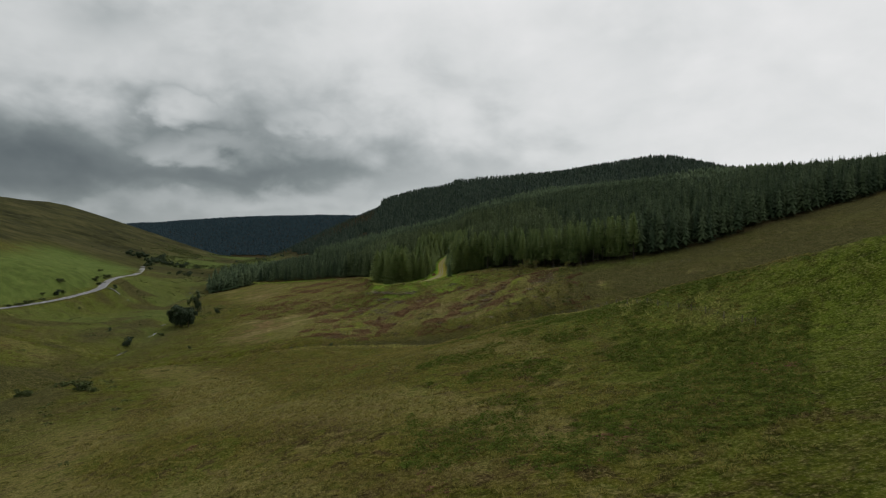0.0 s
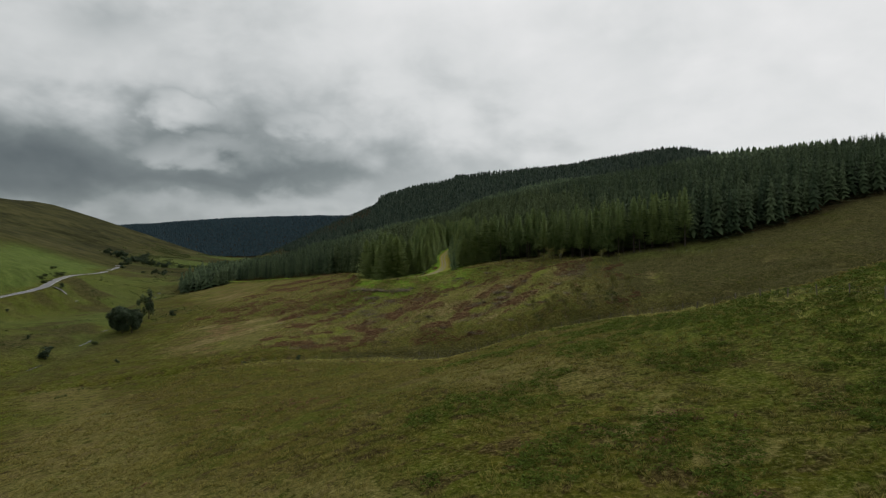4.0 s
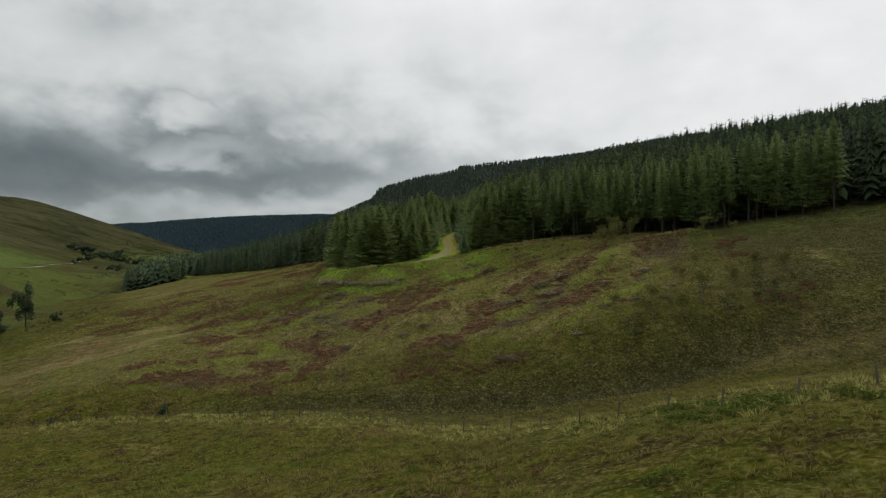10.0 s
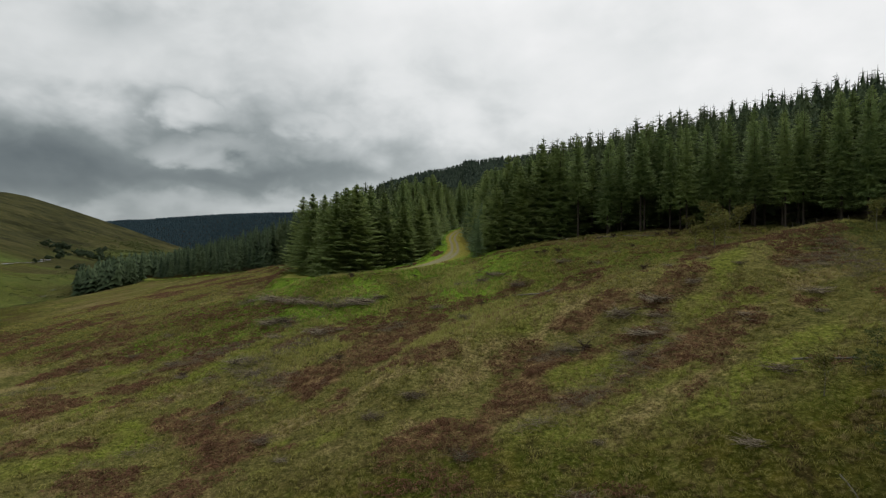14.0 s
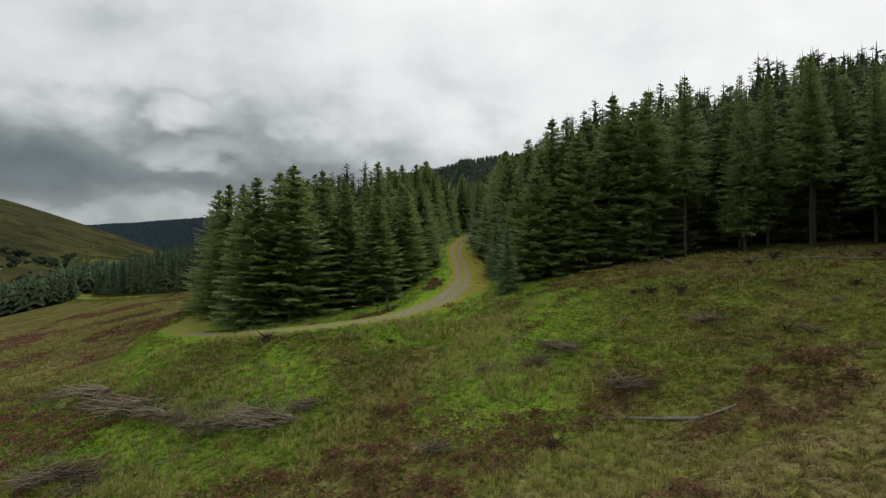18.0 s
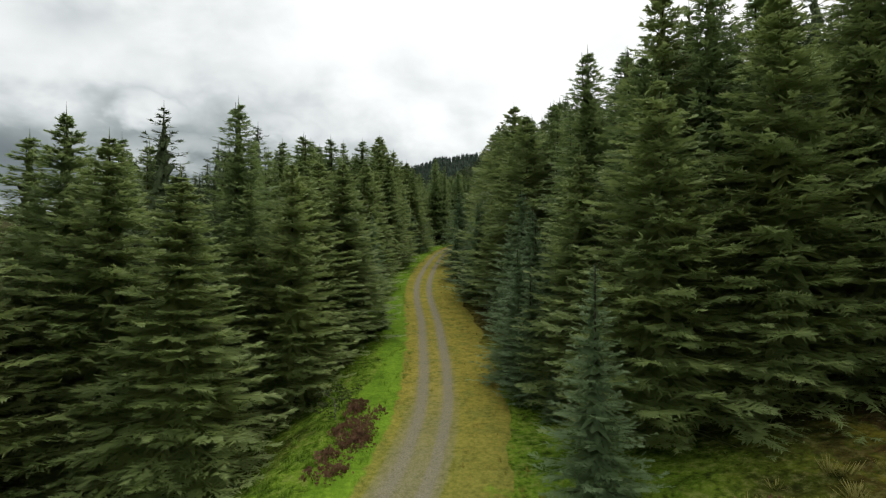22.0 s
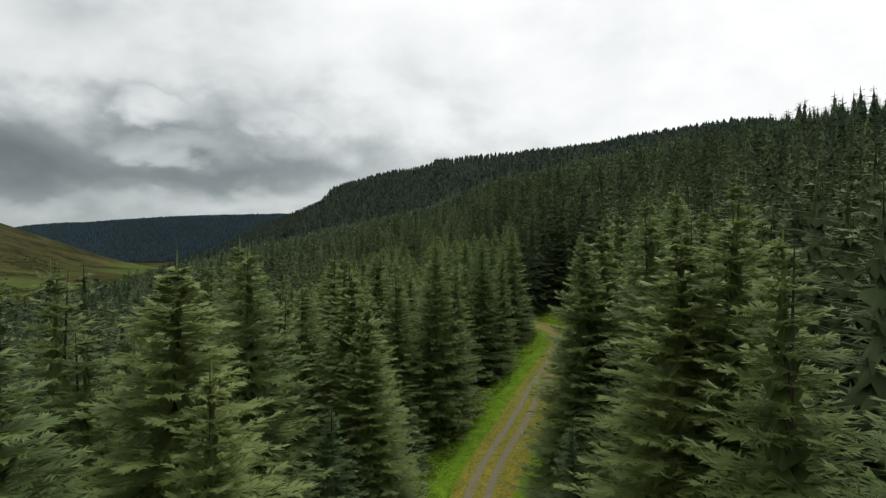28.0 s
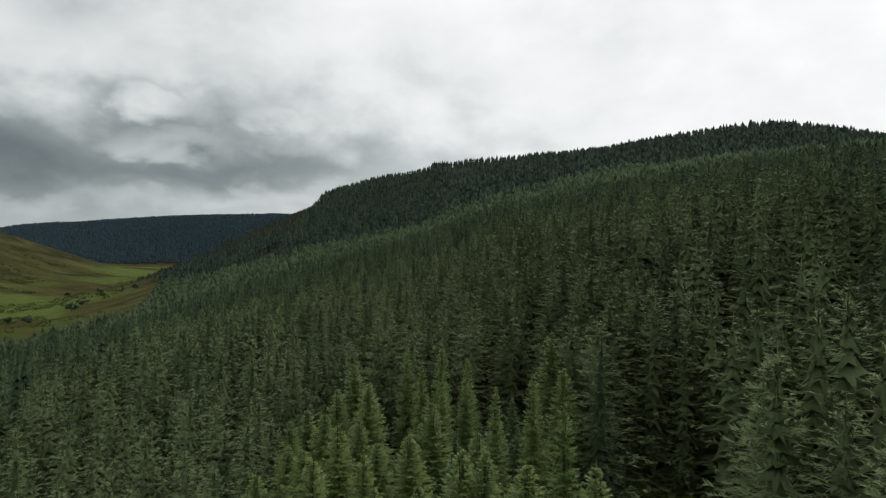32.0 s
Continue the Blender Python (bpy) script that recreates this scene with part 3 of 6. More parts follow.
FENCE_LINE = [(52, 96), (48.4, 112), (46, 123), (44, 137), (40.5, 150), (38, 163), (31, 180), (24.5, 186), (17.3, 190.8), (9.6, 200.5), (4.5, 208), (0, 215.5), (-5, 222), (-10, 228.5), (-20, 233), (-40, 236), (-62, 234)]
BROW = [(-62, 234, -1.5), (-40, 236, -0.5), (-20, 234, 0.3), (-6, 229, 0.9), (-0.6, 217, 3.8), (4, 210, 6.0), (9.6, 201.5, 8.9), (18, 195, 12.5), (26.4, 188.3, 15.9), (31, 178, 18.3), (37, 161, 21.8), (44, 150, 24.9), (50, 141, 27.5), (57, 127, 32.4), (64, 112, 36.7), (75, 100, 41.6), (95, 84, 47)]
BROW_LINE = [p[:2] for p in BROW]


def past_brow(x, y):
    """How far a place lies beyond the brow, along y."""
    return y - np.interp(x, [p[0] for p in BROW] + [300], [p[1] for p in BROW] + [-60])


SPUR = [(-9, 277), (-2, 282), (5, 286.5), (14, 290), (25, 290), (37, 289.5), (50, 297), (62, 303)]

_tx, _ty = np.array([p[0] for p in TRACK]), np.array([p[1] for p in TRACK])
_tl = np.concatenate([[0], np.cumsum(np.hypot(np.diff(_tx), np.diff(_ty)))])
_tz = raw_height(_tx, _ty)
for _ in range(10):
    _tz = np.convolve(np.pad(_tz, 1, mode="edge"), [0.25, 0.5, 0.25], "valid")
_rx, _ry = np.array([p[0] for p in ROAD]), np.array([p[1] for p in ROAD])
_rl = np.concatenate([[0], np.cumsum(np.hypot(np.diff(_rx), np.diff(_ry)))])
_rz = raw_height(_rx, _ry)
for _ in range(30):
    _rz = np.convolve(np.pad(_rz, 1, mode="edge"), [0.25, 0.5, 0.25], "valid")


_bl = np.concatenate([[0], np.cumsum([math.dist(a, b) for a, b in zip(BROW_LINE[:-1], BROW_LINE[1:])])])
_bz = np.array([p[2] for p in BROW]) - raw_height(np.array([p[0] for p in BROW]), np.array([p[1] for p in BROW]))


def height(x, y):
    """The ground's height."""
    x, y = np.asarray(x, float), np.asarray(y, float)
    z = raw_height(x, y)
    close = (1 - smooth(np.abs(x), 320, 500)) * (1 - smooth(y, 600, 800))
    z = z + close * (fbm(x, y, 34, 3, 3) * 1.0 + fbm(x, y, 9, 5, 3) * 0.32) + (1 - close) * fbm(x, y, 160, 7, 4) * 7
    fell = close * smooth(y, 248, 262) * (1 - smooth(y, 330, 350))
    z = z + fell * fbm(x, y, 4.5, 9, 2) * 0.28
    ds, _ = polyline_distance(x, y, SPUR)
    z = z + 1.7 * np.exp(-(ds / 5.0) ** 2)
    # the pasture ends in a brow along the fence and falls away behind it
    df, af = polyline_distance(x, y, BROW_LINE)
    behind = smooth(past_brow(x, y), -1, 3)
    z = z + np.interp(af, _bl, _bz) * np.exp(-(df / (14 - 7.0 * behind)) ** 2)
    dg, _ = polyline_distance(x, y, GULLY)
    z = z - 1.7 * np.exp(-(dg / 3.0) ** 2)
    db, _ = polyline_distance(x, y, BURN)
    z = z - 2.2 * np.exp(-(db / 4.5) ** 2)
    dt, at = polyline_distance(x, y, TRACK)
    zt = np.interp(at, _tl, _tz)
    w = 1 - smooth(dt, 4.6, 9.0)
    z = z * (1 - w) + (zt + 0.02 * np.minimum(dt, 2)) * w
    dr, ar = polyline_distance(x, y, ROAD)
    zr = np.interp(ar, _rl, _rz)
    w = 1 - smooth(dr, 4.0, 16.0)
    return z * (1 - w) + zr * w


def ground_at(x, y):
    return float(height(np.array([x]), np.array([y]))[0])


def inside(x, y, poly):
    """Whether points lie in a polygon."""
    x, y = np.asarray(x, float), np.asarray(y, float)
    hit = np.zeros(x.shape, bool)
    for (ax, ay), (bx, by) in zip(poly, poly[1:] + poly[:1]):
        cross = (ay > y) != (by > y)
        xi = ax + (y - ay) / ((by - ay) if by != ay else 1e-9) * (bx - ax)
        hit ^= cross & (x < xi)
    return hit


# swathes of the felled slope: line by line, with the half width of each
HEATHER_SWATHES = (([(-57, 325), (-41, 312), (-32, 312)], 4.0), ([(-47, 305), (-39, 307)], 3.0), ([(4, 302.5), (-6, 298), (-15, 286), (-22, 279)], 5.0), ([(1, 303), (-14, 300)], 2.8), ([(14, 284), (20, 286.5)], 2.4),
                   ([(10, 274), (3, 266), (-6, 262)], 3.2), ([(-58, 303), (-48, 301)], 3.5), ([(-36, 276), (-24, 268)], 3.0), ([(22, 270), (30, 276)], 2.6))
MOSS_SWATHES = (([(-21, 306), (-33, 296), (-42, 286)], 2.6), ([(-6, 286), (0, 290), (8, 295.5)], 2.4), ([(11, 270), (18, 275)], 3.0), ([(-30, 285), (-22, 277)], 2.0), ([(2, 296), (14, 303)], 2.2), ([(-48, 280), (-38, 272)], 3.0))
BRASH_SWATHES = (([(-43, 319.5), (-31, 313), (-23, 309.5), (-14, 309)], 1.6), ([(-34, 306.5), (-29, 304)], 2.0), ([(-34, 293), (-28, 286)], 2.2), ([(25, 280), (20, 275), (17, 270)], 2.4), ([(1, 311), (6, 312.5)], 1.2), ([(10, 277), (15, 278.5)], 1.6))


def swathe_share(x, y, swathes, fray, soft):
    """How far a place lies within ragged swathes."""
    share = np.zeros_like(x)
    for line, half in swathes:
        d, _ = polyline_distance(x, y, line)
        share = np.maximum(share, 1 - smooth(d / half + fray, 0.8 - soft, 0.8 + soft))
    return share


def fell_zones(x, y):
    """Shares of heather, moss, dry grass and brash on the felled slope: ragged swathes and a finer mottle between them."""
    x, y = np.asarray(x, float), np.asarray(y, float)
    c, k = math.cos(radians(27)), math.sin(radians(27))
    u, v = c * x + k * y, c * y - k * x
    ragged = 0.42 * fbm(x, y, 3.6, 203, 3)
    fray = 1.1 * fbm(x, y, 5, 213, 3)
    moss = np.maximum(swathe_share(x, y, MOSS_SWATHES, fray, 0.35), 0.8 * smooth(fbm(u * 0.36, v, 6, 207, 3) + 1.2 * ragged, 0.12, 0.32))
    heather = np.maximum(swathe_share(x, y, HEATHER_SWATHES, fray, 0.35), 0.75 * smooth(fbm(u * 0.5, v, 5.5, 205, 3) + 1.3 * ragged, 0.12, 0.34)) * (1 - 0.8 * swathe_share(x, y, MOSS_SWATHES, fray, 0.35))
    heather = heather * (1 - smooth(y + 0.1 * x, 303 + 6 * fray, 312 + 6 * fray) * smooth(x, -34, -26))
    moss = moss * (1 - heather)
    dry = smooth(fbm(u * 0.36, v, 5, 209, 3) + 1.2 * ragged, 0.10, 0.30) * (1 - 0.6 * moss) * (1 - 0.5 * heather)
    brash = np.maximum(swathe_share(x, y, BRASH_SWATHES, fray, 0.3), smooth(fbm(u * 0.25, v, 9, 211, 3) + 0.6 * ragged, 0.38, 0.50) * (1 - smooth(y, 296, 304)))
    return heather, moss, dry, brash


# the plantation: both sides of the track, up to the ridge
WOOD = [(3.8, 333), (8.5, 338), (19, 336.5), (26, 334), (32, 329), (38, 325), (46, 319.5), (57, 316), (73, 303), (94, 302), (114, 300), (137, 301), (165, 305), (190, 313), (256, 334), (330, 352), (520, 420), (1000, 560), (1500, 900), (1500, 1500), (500, 1480),
        (-60, 1450), (-330, 1400), (-420, 1250), (-303, 1130), (-240, 985), (-195, 880), (-165, 790), (-150, 745), (-200, 716), (-228, 650), (-232, 600), (-226, 550), (-216, 528), (-192, 512), (-166, 519), (-145, 508), (-116, 482), (-87, 456),
        (-61, 419), (-42, 382), (-34.5, 356), (-33, 344), (-27, 334.5), (-17, 334), (-11, 338), (-8, 346), (-7.5, 360), (0, 352)]


def in_wood(x, y):
    x, y = np.asarray(x, float), np.asarray(y, float)
    d, _ = polyline_distance(x, y, TRACK)
    west = x < np.interp(y, [335, 403, 434, 465, 480, 600], [-2, 0, 5, 18.6, 22, 0])
    glade = inside(x, y, [(18, 472), (26, 472), (31, 484), (35, 499), (31, 506), (25, 503), (18, 491)])
    room = np.where(west, 5.2, np.where(y > 408, 5.6, 4.0))
    room = np.where((y > 494) & (x > -60), 0.3, room)
    return inside(x, y, WOOD) & (d > room) & ~glade


# ---- the ground sheet ----
def axis(spans):
    out = []
    for a, b, step in spans:
        out += list(np.linspace(a, b, max(1, int(round((b - a) / step))), endpoint=False))
    return np.array(out + [spans[-1][1]])


def shade_smooth(me):
    me.polygons.foreach_set("use_smooth", np.ones(len(me.polygons), bool))


def mesh_of(name, verts, faces, material, smooth_faces=False):
    """A mesh from arrays: verts (n, 3), faces (m, k)."""
    me = bpy.data.meshes.new(name)
    verts, faces = np.asarray(verts, np.float32), np.asarray(faces, np.int32)
    k = faces.shape[1]
    me.vertices.add(len(verts))
    me.vertices.foreach_set("co", verts.ravel())
    me.loops.add(faces.size)
    me.loops.foreach_set("vertex_index", faces.ravel())
    me.polygons.add(len(faces))
    me.polygons.foreach_set("loop_start", np.arange(0, faces.size, k, dtype=np.int32))
    me.polygons.foreach_set("loop_total", np.full(len(faces), k, np.int32))
    if smooth_faces:
        me.polygons.foreach_set("use_smooth", np.ones(len(faces), bool))
    me.materials.append(material)
    me.update(calc_edges=True)
    return me


def set_fresh(me, values):
    a = me.attributes.new("fresh", "FLOAT", "POINT")
    a.data.foreach_set("value", np.asarray(values, np.float32))


gx = axis([(-2600, -900, 60), (-900, -320, 20), (-320, -110, 6), (-110, -60, 3), (-60, 62, 1.6), (62, 150, 3), (150, 330, 8), (330, 900, 24), (900, 2600, 85)])
gy = axis([(-300, 20, 20), (20, 60, 4), (60, 520, 1.6), (520, 620, 4), (620, 900, 10), (900, 1700, 20), (1700, 4600, 60)])
X, Y = np.meshgrid(gx, gy, indexing="ij")
Z = height(X, Y)
nx, ny = len(gx), len(gy)
ii, jj = np.meshgrid(np.arange(nx - 1), np.arange(ny - 1), indexing="ij")
quad = np.stack([ii * ny + jj, (ii + 1) * ny + jj, (ii + 1) * ny + jj + 1, ii * ny + jj + 1], -1).reshape(-1, 4)
ground = tagged(new("ground", mesh_of("ground", np.stack([X, Y, Z], -1).reshape(-1, 3), quad, GROUND, True)),
                "rough hill pasture, heather and moor rolling down to a valley", "ground", kind="structure")


def paint(ob, name, r, g, b):
    a = ob.data.attributes.new(name, "FLOAT_COLOR", "POINT")
    a.data.foreach_set("color", np.stack([r, g, b, np.ones_like(r)], -1).astype(np.float32).ravel())


wob = fbm(X, Y, 26, 21, 4)
wob2 = fbm(X, Y, 60, 23, 3)
fell = smooth(Y + wob * 9, 250, 262) * (1 - smooth(Y - 0.05 * X, 345, 365)) * smooth(X + 0.25 * (Y - 250), -125, -60) * (1 - smooth(X, 95, 135))
west_fell = smooth(Y, 300, 330) * (1 - smooth(Y, 520, 560)) * smooth(X + 0.58 * (Y - 300), -100, -70) * (1 - smooth(X - np.interp(Y, [330, 381, 416, 452, 506], [-36, -47, -65, -91, -150]), -10, -4))
bank = smooth(Y + 0.1 * X + wob * 6, 291, 306)
heath = np.clip(np.maximum(fell * (1 - 0.72 * bank), 0.6 * west_fell) * (1.0 - 0.25 * smooth(X, 15, 40)) * (0.8 + 0.3 * wob2), 0, 1)
heath = np.maximum(heath, 0.30 * smooth(wob + wob2, 0.0, 0.3) * smooth(X + 8 * wob, 34, 50) * smooth(Y, 222, 240) * (1 - smooth(Y, 330, 345)) * (1 - smooth(X, 150, 200)))
dt, _ = polyline_distance(X, Y, TRACK)
heath = heath * (0.15 + 0.85 * smooth(dt, 5, 11))
flank_moor = smooth(X + 8 * wob, 42, 60) * smooth(past_brow(X, Y), 2, 12) * (1 - smooth(X, 280, 340)) * (1 - 0.85 * smooth(fbm(X, Y, 30, 61, 3), 0.16, 0.32))
heath = heath * (1 - 0.8 * flank_moor)
dr, _ = polyline_distance(X, Y, ROAD)
west = smooth(-X - 0.15 * Y, 150, 185) * (1 - smooth(Y, 700, 1000))
fields = 0.45 * west * (1 - smooth(-X - 0.3 * Y, 250, 300)) * (0.75 + 0.4 * wob2)
lush = np.maximum(fields, np.maximum(0.95 * (1 - smooth(dt, 5, 11)) * (Y > 270), 0.80 * smooth(X + 8 * wob, 12, 40) * (1 - smooth(Y, 190, 215))))
lush = np.maximum(lush, (1 - smooth(polyline_distance(X, Y, BURN)[0] + 30 * wob2, 70, 130)) * smooth(Y, 520, 650) * 0.6 * smooth(fbm(X, Y, 90, 37, 3), -0.1, 0.25))
lush = np.maximum(lush, 0.30 * smooth(-X + 12 * wob, 62, 105) * (1 - smooth(Y, 300, 400)) * smooth(Y, 0, 40))
lush = np.maximum(lush, np.maximum(0.35 * fell, 0.75 * fell * bank))
floor_w = in_wood(X.ravel(), Y.ravel()).reshape(X.shape)
bare = np.maximum(blurred(floor_w.astype(float), 1), smooth(Y, 2680, 2740)) * 0.9
lane_wob = fbm(X, Y, 5, 33, 2)
east_side = X > np.interp(Y, [326, 336, 345, 376, 403, 421, 434, 444, 465, 480], [-30, -3.2, -1.4, -1.5, 0, 2.2, 5.2, 9.5, 18.6, 22.4])
amber = (1 - smooth(dt + 0.9 * lane_wob, np.where(east_side, 3.4, 2.4), np.where(east_side, 4.8, 3.4))) * (Y > 326) * ((Y < 493) | (X < -60)) * np.where(X < -12, 0.3, 1.0) * (0.85 + 0.4 * wob)
verge = smooth(dt + 0.9 * lane_wob, 1.9, 2.7) * (1 - smooth(dt, 6.0, 8.0)) * smooth(Y, 327.5, 331) * (Y < 493) * (~east_side | (Y > 425) | (X < -8)) * (X > -37)
glade = smooth(Y + 0.5 * X, 330, 341) * (1 - smooth(Y, 352, 362)) * smooth(X, 8, 16) * (1 - smooth(X, 56, 70))
clearing = inside(X, Y, [(15, 468), (29, 468), (37, 485), (43, 504), (36, 516), (24, 511), (15, 492)]).astype(float)
moss = np.clip(glade, 0, 1) * (1 - 0.5 * bare)
dburn, _ = polyline_distance(X, Y, BURN)
valley = (1 - smooth(dburn + 30 * wob2, 70, 130)) * smooth(Y, 520, 650)
moor = np.clip(np.maximum(smooth(-X - 0.3 * Y, 255, 320), smooth(Y, 620, 800)), 0, 1) * (1 - 0.2 * valley)


def paint_one(ob, name, values):
    a = ob.data.attributes.new(name, "FLOAT", "POINT")
    a.data.foreach_set("value", np.clip(values, 0, 1).astype(np.float32).ravel())


z_heather, z_moss, z_dry, z_brash = fell_zones(X, Y)
paint(ground, "cover_fell", z_heather, z_moss, z_dry)
paint(ground, "cover", heath, np.clip(lush, 0, 1) * (1 - bare), np.zeros_like(X))
paint(ground, "cover_more", moss, moor, bare)
bare = bare * (1 - clearing)
paint_one(ground, "cover_amber", np.maximum(amber * (1 - 0.5 * bare), 0.8 * clearing * smooth(fbm(X, Y, 7, 57, 3), -0.1, 0.2)))
west_of_road = np.interp(Y, _ry, _rx) - X
by_burn = X - np.interp(Y, [p[1] for p in BURN], [p[0] for p in BURN])
park = smooth(west_of_road, 2, 9) * (1 - smooth(Z + 5 * wob2 - 0.01 * Y, 28, 36)) * smooth(Y, 200, 300) * (1 - smooth(Y, 700, 780))
meadow = smooth(-west_of_road, 2, 9) * (1 - smooth(by_burn + 16 * wob, 0, 22)) * smooth(Y, 230, 330) * (1 - smooth(Y, 640, 760)) * (0.55 + 0.6 * wob2)
floor_far = (1 - smooth(Z, 10, 30)) * smooth(Y, 800, 950) * (1 - smooth(Y, 2600, 2720)) * smooth(fbm(X, Y, 90, 58, 3), -0.2, 0.1)
rough_patch = 0.85 * smooth(fbm(X * 1.4, Y * 0.8, 24, 59, 3), 0.04, 0.18)
paint_one(ground, "cover_field", np.maximum(np.maximum(park, 0.85 * meadow * (1 - rough_patch / 0.85)), 0.8 * floor_far))
paint_one(ground, "cover_verge", np.maximum(np.maximum(verge * (0.9 + 0.4 * wob), 0.8 * clearing), np.maximum(0.14 * (1 - smooth(past_brow(X, Y), -4, 1)) * (1 - smooth(polyline_distance(X, Y, BROW_LINE)[0] + 8 * wob, 14, 45)) * smooth(X, -5, 25) * (Y < 240), 0.9 * fell * bank * smooth(fbm(X, Y, 9, 215, 3), -0.45, -0.05)) * np.where(Y < 240, smooth(wob + 0.8 * wob2, -0.35, 0.2), 1.0) * np.where(Y < 240, 1.0, (1 - 0.85 * smooth(X, 2, 16)) * smooth(X, -48, -36))))
straw_line = np.exp(-(polyline_distance(X, Y, SPUR)[0] / 4.0) ** 2)
front = 1 - smooth(past_brow(X, Y), 0, 3)
fence_strip = np.exp(-(polyline_distance(X, Y, FENCE_LINE)[0] / 5.0) ** 2) * front
swathe = smooth(fbm(X + 0.8 * Y, Y * 0.35, 24, 27, 3), 0.12, 0.42) * (Y < 250) * (1 - smooth(X, 8, 30))
paint_one(ground, "cover_straw", np.maximum(np.maximum(0.9 * straw_line, 0.45 * fence_strip), 0.6 * swathe) + 0.4 * heath * smooth(fbm(X, Y, 13, 29, 3), 0.2, 0.4))
rush = np.exp(-(polyline_distance(X, Y, GULLY)[0] / 9.0) ** 2) * smooth(X, -60, -20) * (1 - fence_strip)
burn_side = np.exp(-(polyline_distance(X, Y, BURN)[0] / 34.0) ** 2) * (0.8 + 0.6 * wob) * smooth(fbm(X, Y, 38, 55, 3), -0.35, 0.05)
d_brow, _ = polyline_distance(X, Y, BROW_LINE)
past = smooth(past_brow(X, Y), 0, 3)
slope_dark = np.maximum(0.95 * flank_moor, 0.8 * smooth(X + 10 * wob, 38, 56) * past * (1 - smooth(Y, 322, 342)) * (1 - smooth(X, 260, 330)))
slope_dark = np.maximum(slope_dark, 0.2 * past * smooth(d_brow, 2, 6) * (1 - smooth(d_brow + 6 * wob, 24, 40)) * smooth(X, -40, -10))
paint_one(ground, "cover_rush", np.maximum(np.maximum(rush, slope_dark), 0.7 * burn_side) + 0.9 * rough_patch * smooth(-west_of_road, 2, 9) * (1 - smooth(by_burn + 16 * wob, 6, 30)) * (1 - smooth(Y, 640, 760)) + 0.8 * valley * smooth(fbm(X, Y, 110, 53, 3), 0.0, 0.2))

# the track: a strip with two worn wheel ruts and a grassy crown
TRACK_FINE = [p for p in rounded_line(TRACK[:-1:2], 1.0) if p[1] < 493 or p[0] < -60]
_across = np.linspace(-4.8, 4.8, 43)
_fx, _fy = np.array([p[0] for p in TRACK_FINE]), np.array([p[1] for p in TRACK_FINE])
_dx, _dy = np.gradient(_fx), np.gradient(_fy)
_ln = np.hypot(_dx, _dy)
_nx, _ny = -_dy / _ln, _dx / _ln
SX, SY = _fx[:, None] + _nx[:, None] * _across, _fy[:, None] + _ny[:, None] * _across
wander = fbm(SX, SY, 9, 25, 2) * 0.12
rut = np.exp(-((np.abs(_across + wander) - 0.72) / 0.38) ** 2)
open_lane = (1 - 0.55 * smooth(SY, 334, 352)) * (1 - smooth(SY, 360, 400)) * (1 - smooth(np.abs(_across), 1.2, 1.9)) * smooth(SX, -40, -34)
quiet = np.where((SX < -36) & (SY > 333), 0.35, 1.0)
worn = np.clip(np.maximum(rut, 0.62 * open_lane), 0, 1) * quiet
SZ = height(SX, SY) + 0.07 - 0.05 * rut - 0.10 * smooth(np.abs(_across) + 0.7 * fbm(SX, SY, 2.6, 35, 2), 3.2, 4.4) - 0.3 * smooth(np.abs(_across), 4.2, 4.8)
n1, n2 = SX.shape
ii, jj = np.meshgrid(np.arange(n1 - 1), np.arange(n2 - 1), indexing="ij")
quad = np.stack([ii * n2 + jj, (ii + 1) * n2 + jj, (ii + 1) * n2 + jj + 1, ii * n2 + jj + 1], -1).reshape(-1, 4)
forest_track = tagged(new("forest_track", mesh_of("forest_track", np.stack([SX, SY, SZ], -1).reshape(-1, 3), quad, TRACKMAT, True)),
                      "gravel forest track with two pale ruts and a grassy crown", "track", kind="structure")
paint_one(forest_track, "grassy", np.where(_across > 0, smooth(_across + 0 * SX, 1.5, 2.6), 0.8 * smooth(-_across + 0 * SX, 2.0, 3.4) * np.maximum(smooth(SY, 415, 430), 1 - smooth(SY, 332, 342))))
paint_one(forest_track, "worn", worn)
paint_one(forest_track, "rusty", np.maximum(0.35, smooth(SY, 330, 352)) * smooth(SX, -40, -30) * (1 - 0.6 * smooth(SY, 425, 455)))

# ---- conifers ----
def part(name, me, parent, label=""):
    ob = new(name, me)
    ob.parent = parent
    return tagged(ob, label) if label else ob


def thing(name, label, category, group="", m=None):
    ob = tagged(new(name), label, category, group)
    ob.empty_display_size = 0.3
    if m is not None:
        ob.matrix_basis = m
    return ob


def tube(points, radii, sides=6):
    """A tapered tube through points: verts and quads as arrays."""
    pts = [Vector(p) for p in points]
    verts, faces = [], []
    for i, p in enumerate(pts):
        d = (pts[min(i + 1, len(pts) - 1)] - pts[max(i - 1, 0)]).normalized()
        side = d.cross(Vector((0.31, 0.95, 0.05))).normalized()
        other = d.cross(side)
        for k in range(sides):
            a = 2 * math.pi * k / sides
            verts.append(p + (side * math.cos(a) + other * math.sin(a)) * radii[i])
    for i in range(len(pts) - 1):
        for k in range(sides):
            a, b = i * sides + k, i * sides + (k + 1) % sides
            faces.append((a, b, b + sides, a + sides))
    return np.array([v[:] for v in verts]), np.array(faces)


def join(pieces):
    """Joins (verts, faces) pairs with faces of one size."""
    vs, fs, n = [], [], 0
    for v, f in pieces:
        vs.append(np.asarray(v, float))
        fs.append(np.asarray(f) + n)
        n += len(v)
    return np.concatenate(vs), np.concatenate(fs)


